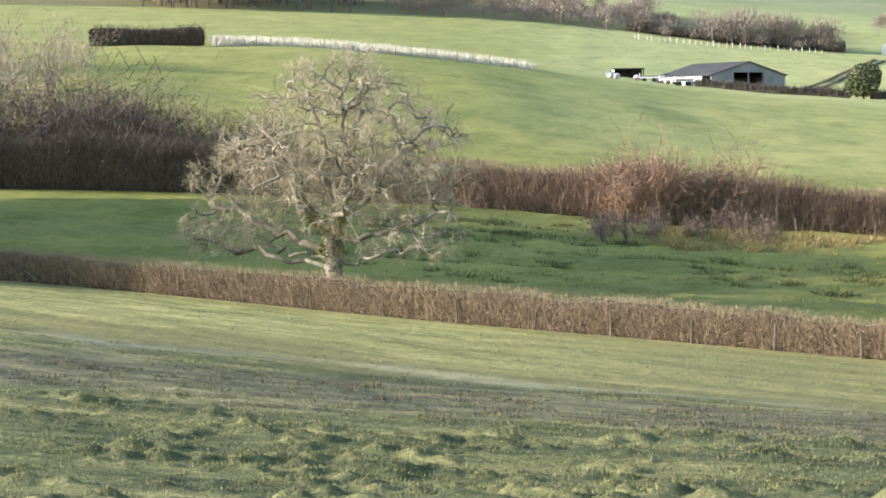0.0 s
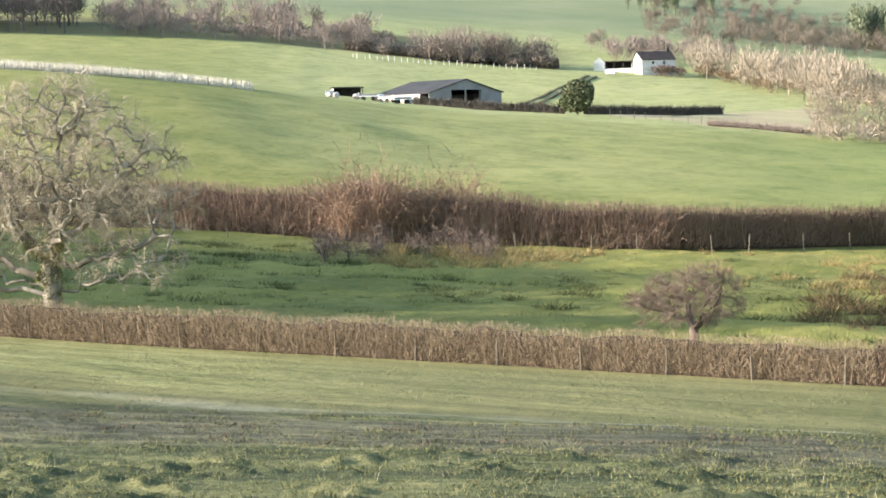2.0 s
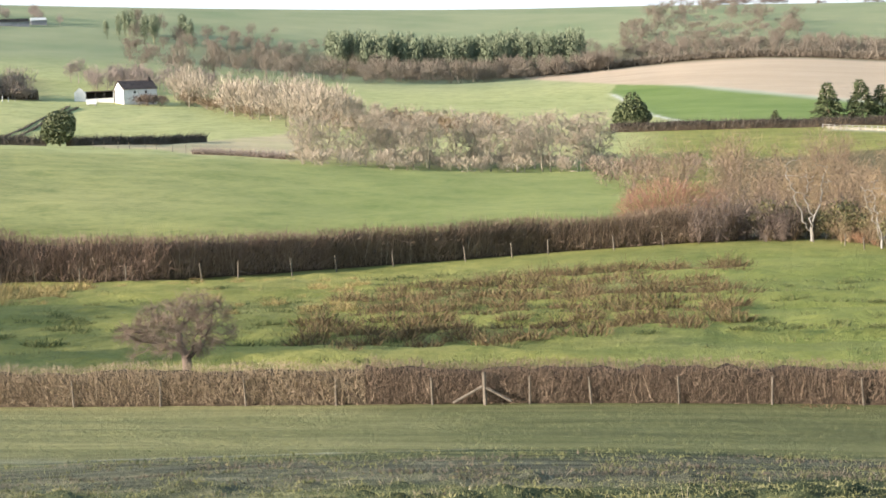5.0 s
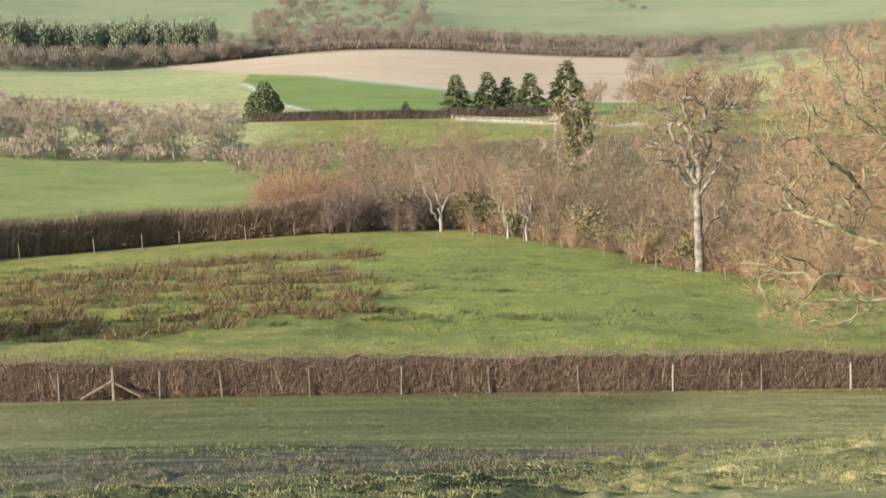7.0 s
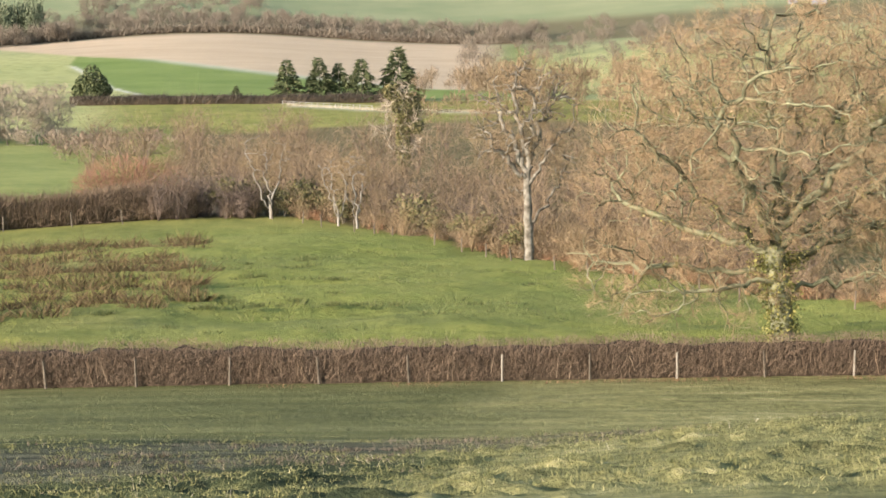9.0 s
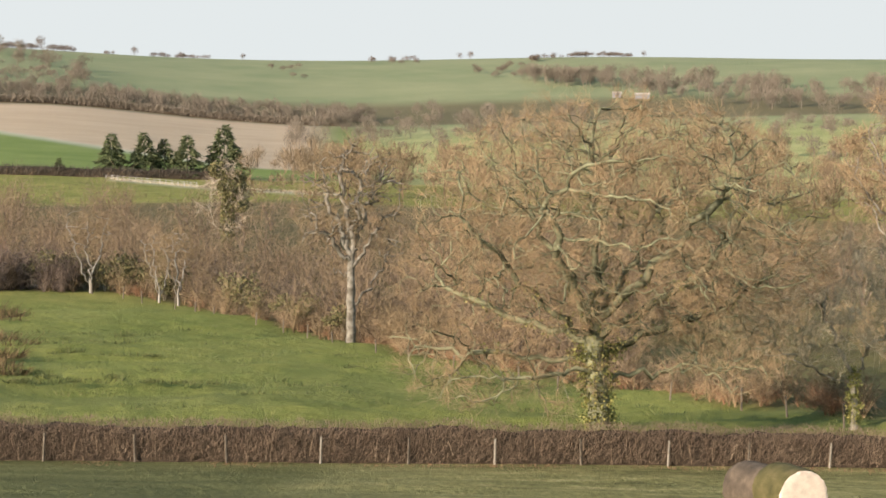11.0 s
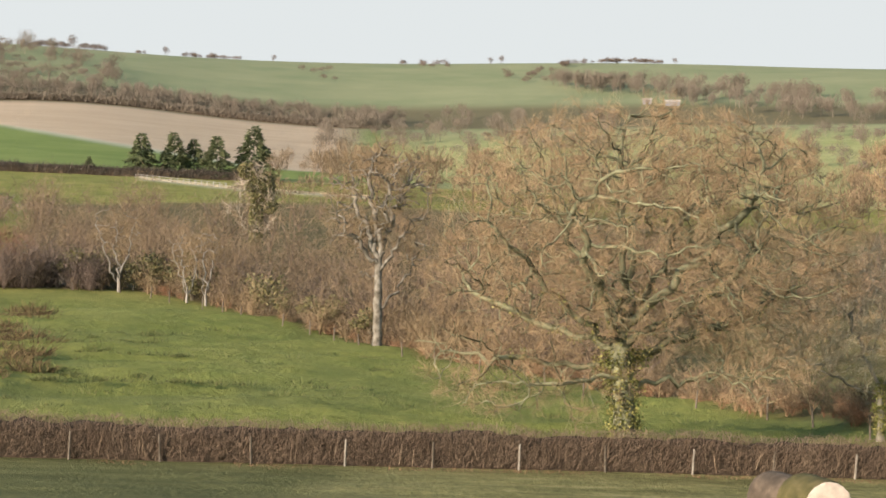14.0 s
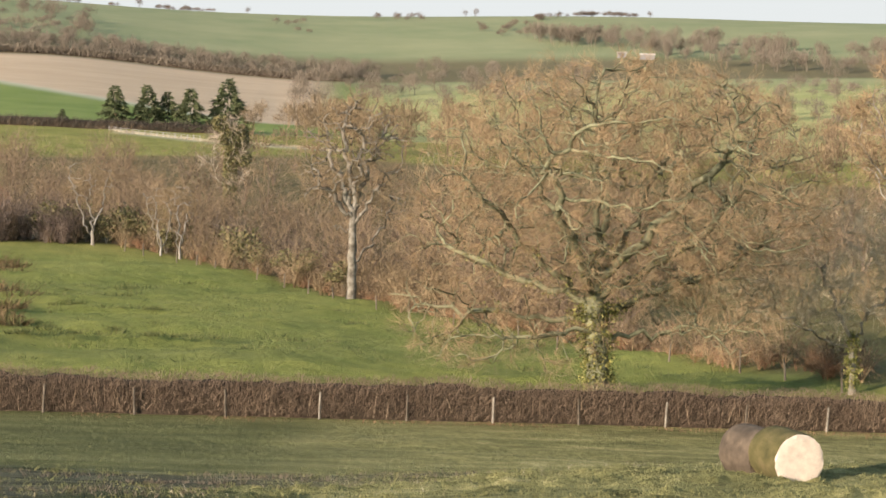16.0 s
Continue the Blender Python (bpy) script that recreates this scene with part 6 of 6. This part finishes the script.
rush_meshes = [(tri_mesh("rush_clump", *rush_kind(200 + k, 165, 0.55, 0.75)), RUSH) for k in range(4)] + [(tri_mesh("rush_clump", *rush_kind(210 + k, 160, 0.40, 0.75)), RUSH_GREEN) for k in range(3)] + [(tri_mesh("rush_clump", *rush_kind(220 + k, 175, 0.60, 0.80)), TAWNY) for k in range(3)]
rng_r = np.random.default_rng(71)


def rush_clump(az, r, kind, size, label, group):
    me, mat = rush_meshes[kind]
    if not me.materials:
        me.materials.append(mat)
    ob = new("rush_clump", me)
    ob.matrix_world = pose(*spot(az, r), 0, 0, rng_r.uniform(-25, 25)) @ Matrix.Diagonal((size * 1.9, size * 1.5, size * 1.1, 1))
    tagged(ob, label, "rushes", group)


TAKEN = []


def clumps(count, az, el, spread, gap, kinds, sizes, label, group):
    """Rush clumps strewn along a slanting band of the pasture, none nearer to another than gap."""
    done, tries = 0, 0
    while done < count and tries < 6000:
        tries += 1
        u = rng_r.uniform(0, 1)
        e = el[0] + (el[1] - el[0]) * u + rng_r.uniform(-1, 1) * spread
        a, r = az[0] + (az[1] - az[0]) * u, min(132, -9.9 / math.tan(radians(e)))
        x, y = r * math.sin(radians(a)), r * math.cos(radians(a))
        if waves(np.array([x * 0.25]), np.array([y]), 7.0, 72)[0] < rng_r.uniform(-1.1, 0.5) or any(math.hypot(x - p, y - q) < gap for p, q in TAKEN):
            continue
        TAKEN.append((x, y))
        rush_clump(a, r, int(rng_r.integers(*kinds)), rng_r.uniform(*sizes), label, group)
        done += 1


clumps(40, (-18.5, -9), (-4.25, -4.6), 0.75, 1.4, (7, 10), (0.45, 0.95), "low tawny tuft of coarse grass in the wet pasture", "tawny tufts")
clumps(100, (-10.8, 2.2), (-5.75, -5.0), 0.95, 2.3, (0, 4), (0.95, 1.55), "clump of dead brown rushes in the wet pasture", "brown rushes")
clumps(40, (-17, 7), (-5.3, -5.0), 1.1, 2.0, (4, 7), (0.5, 1.0), "low olive tuft of coarse grass in the wet pasture", "olive tufts")
clumps(70, (-32, -13), (-4.7, -5.3), 0.95, 1.8, (4, 7), (0.8, 1.4), "dark green clump of rushes in the wet pasture", "green rushes")
clumps(46, (-23.5, -17.5), (-4.45, -4.35), 0.42, 0.9, (7, 10), (0.8, 1.5), "tawny clump of tall grass in the wet pasture", "tawny clumps")

# ---- grass of the near slope and tufts in the pasture ----
rng_n = np.random.default_rng(81)
n = 420000
a = rng_n.uniform(-45, 30, n)
r = 20.5 + 27.5 * rng_n.uniform(0, 1, n) ** 0.75
xy = np.stack([r * np.sin(np.radians(a)), r * np.cos(np.radians(a))], 1)
seen = r > lerp(a, (-45, 0, 10, 18, 29), (25, 25, 23, 20.5, 20.5))
a, r, xy = a[seen], r[seen], xy[seen]
n = len(a)
high = tufted(xy[:, 0], xy[:, 1])
before = r * np.cos(np.radians(a + 1)) < slope_edge(a) + 1.5 * waves(xy[:, 0] * 0.3, xy[:, 1], 9, 26) + rng_n.normal(0, 1.0, n)
keep = (high < rng_n.uniform(-1.2, 0.5, n)) & before & (rng_n.uniform(0, 1, n) < 0.4)
blades("grass", "short dark winter grass between the tussocks", 82, xy[keep], 0.10, 0.006, GRASS, 0.9)
row = 0.7 * waves(xy[:, 0] * 0.14, xy[:, 1], 3.6, 91) + 0.5 * waves(xy[:, 0] * 0.3, xy[:, 1], 1.9, 92) + 0.15
keep = (high + 0.5 * row > rng_n.uniform(-0.5, 0.9, n)) & before
blades("tussock_grass", "pale yellow-green tussocks of coarse grass on the near slope", 89, xy[keep], 0.10, 0.0085, TUFT_PALE, 1.1)
n = 3200
a = rng_n.uniform(-45, 29, n)
r = (slope_edge(a) - np.where(a > 6, np.abs(rng_n.normal(0, 2.5, n)) - 0.6, rng_n.uniform(-2, 9, n))) / np.cos(np.radians(a + 1))
xy = np.stack([r * np.sin(np.radians(a)), r * np.cos(np.radians(a))], 1)
keep = waves(xy[:, 0] * 0.5, xy[:, 1] * 1.5, 3.0, 21) > rng_n.uniform(-0.3, 1.2, n)
blades("tall_grass", "scattered taller straw-coloured grass on the slope", 83, xy[keep], 0.26, 0.0035, STRAW, 0.55)
n = 110000
a = rng_n.uniform(-40, 29, n)
r = 73 + 82 * rng_n.uniform(0, 1, n)
r = r / np.maximum(np.cos(np.radians(a)), 0.8)
xy = np.stack([r * np.sin(np.radians(a)), r * np.cos(np.radians(a))], 1)
limit = lerp(a, (-43, -36, -24, -15, -4, 5, 12, 17, 22, 27, 32), (156, 152, 140, 139, 152, 155, 120, 108, 97, 88, 82))
clump = 1.2 * waves(xy[:, 0] * 0.6, xy[:, 1], 1.6, 31) + 0.6 * waves(xy[:, 0] * 0.5, xy[:, 1], 6.0, 32)
keep = (clump > rng_n.uniform(0.0, 1.6, n)) & (r < limit - 2)
blades("pasture_grass", "tufty olive grass of the pasture beyond the hedge", 84, xy[keep], 0.10, 0.022, GRASS_GREEN, 0.9)


def tussocks(name, label, seed, xy, blades_each, h, w, mat, thick=0.012):
    """Many small tufts of grass, too many to count."""
    rng = np.random.default_rng(seed)
    n = len(xy)
    k = np.repeat(np.arange(n), blades_each)
    size = rng.uniform(0.5, 1.4, n)[k]
    off = rng.normal(0, w, (len(k), 2)) * size[:, None] * (1.5, 0.8)
    at = xy[k] + off
    z = ground_z(at[:, 0], at[:, 1]) + turf(at[:, 0], at[:, 1])
    ways = np.column_stack([off / w * 0.4 + rng.normal(0, 0.4, (len(k), 2)), np.ones(len(k))])
    ob = part(name, tri_mesh(name, *spikes(rng, np.column_stack([at, z - 0.02]), ways, h * size, thick)), mat)
    return tagged(ob, label, "grass", kind="stuff")


TUSSOCK = speckled("tussock_blades", [(0.05, (0.045, 0.052, 0.026)), (0.45, (0.110, 0.118, 0.050)), (0.75, (0.200, 0.190, 0.080)), (0.95, (0.330, 0.290, 0.140))], 0.5, island=0.4)
WEED = speckled("dead_weeds", [(0.1, (0.050, 0.041, 0.030)), (0.5, (0.108, 0.090, 0.064)), (0.9, (0.200, 0.164, 0.116))], 0.6, island=0.4)
n = 6500
a = rng_n.uniform(-45, 30, n)
r = rng_n.uniform(26, 47, n) / np.cos(np.radians(a + 1))
xy = np.stack([r * np.sin(np.radians(a)), r * np.cos(np.radians(a))], 1)
keep = 0.7 * waves(xy[:, 0] * 0.5, xy[:, 1] * 1.3, 1.7, 41) + 0.7 * waves(xy[:, 0] * 0.6, xy[:, 1], 5.3, 43) > rng_n.uniform(-1.3, 0.9, n)
tussocks("tussocks", "dark tussocks of winter grass on the near slope", 85, xy[keep], 14, 0.10, 0.08, TUSSOCK)
n = 1900
a = rng_n.uniform(-45, 29, n)
r = (slope_edge(a) + 3.0 + rng_n.normal(0, 2.2, n)) / np.cos(np.radians(a + 1))
xy = np.stack([r * np.sin(np.radians(a)), r * np.cos(np.radians(a))], 1)
keep = waves(xy[:, 0] * 0.4, xy[:, 1], 3.0, 42) + 0.5 * waves(xy[:, 0], xy[:, 1], 1.2, 46) > rng_n.uniform(-0.2, 0.9, n)
tussocks("dead_weeds", "greyish-brown dead weeds along the slope", 86, xy[keep], 22, 0.12, 0.16, WEED)

n = 5200
a = rng_n.uniform(-45, 29, n)
r = rng_n.uniform(47, 66.5, n) / np.cos(np.radians(a + 1))
xy = np.stack([r * np.sin(np.radians(a)), r * np.cos(np.radians(a))], 1)
keep = waves(xy[:, 0] * 0.3, xy[:, 1], 3.5, 44) + 0.6 * waves(xy[:, 0] * 0.5, xy[:, 1], 1.4, 45) > rng_n.uniform(-0.4, 1.4, n)
tussocks("strip_tufts", "small low tufts in the short grass before the hedge", 90, xy[keep], 10, 0.08, 0.10, TUSSOCK)

n = 4200
a = rng_n.uniform(3, 29, n)
r = (67.9 - np.abs(rng_n.normal(0, 0.45, n))) / np.cos(np.radians(a + 1))
xy = np.stack([r * np.sin(np.radians(a)), r * np.cos(np.radians(a))], 1)
keep = waves(xy[:, 0] * 0.6, 0 * a, 4.0, 64) + 0.08 * (a - 12) > rng_n.uniform(-0.8, 0.9, n)
blades("dead_bracken", "orange-brown dead bracken and leaf litter at the hedge foot", 91, xy[keep], 0.15, 0.016, LITTER, 1.2, "bracken")

# smaller tufts between the rushes, too many to count
n = 12500
a = rng_n.uniform(-34, 25, n)
r = rng_n.uniform(76, 134, n)
xy = np.stack([r * np.sin(np.radians(a)), r * np.cos(np.radians(a))], 1)
wet = 0.8 * waves(xy[:, 0] * 0.22, xy[:, 1], 6.0, 61) + 0.6 * waves(xy[:, 0] * 0.4, xy[:, 1], 2.6, 62) - 0.012 * np.abs(xy[:, 1] - 103)
keep = (wet > rng_n.uniform(0.05, 1.3, n)) & (r < lerp(a, (-43, -36, -24, -15, -4, 5, 12, 17, 22, 27, 32), (150, 146, 134, 133, 134, 134, 116, 104, 93, 84, 78)))
tussocks("wet_tussocks", "dark olive tussocks strewn over the wet pasture", 87, xy[keep], 20, 0.34, 0.24, RUSH_GREEN, 0.019)
n = 1000
u = rng_n.uniform(0, 1, n)
a = -10.8 + 13 * u
e = -5.75 + 0.75 * u + rng_n.uniform(-0.75, 0.75, n)
r = np.minimum(130, -9.9 / np.tan(np.radians(e)))
xy = np.stack([r * np.sin(np.radians(a)), r * np.cos(np.radians(a))], 1)
keep = waves(xy[:, 0] * 0.2, xy[:, 1], 4.0, 63) > rng_n.uniform(0.0, 0.9, n)
tussocks("rush_tussocks", "low brown tussocks between the rushes", 88, xy[keep], 22, 0.26, 0.30, RUSH, 0.019)
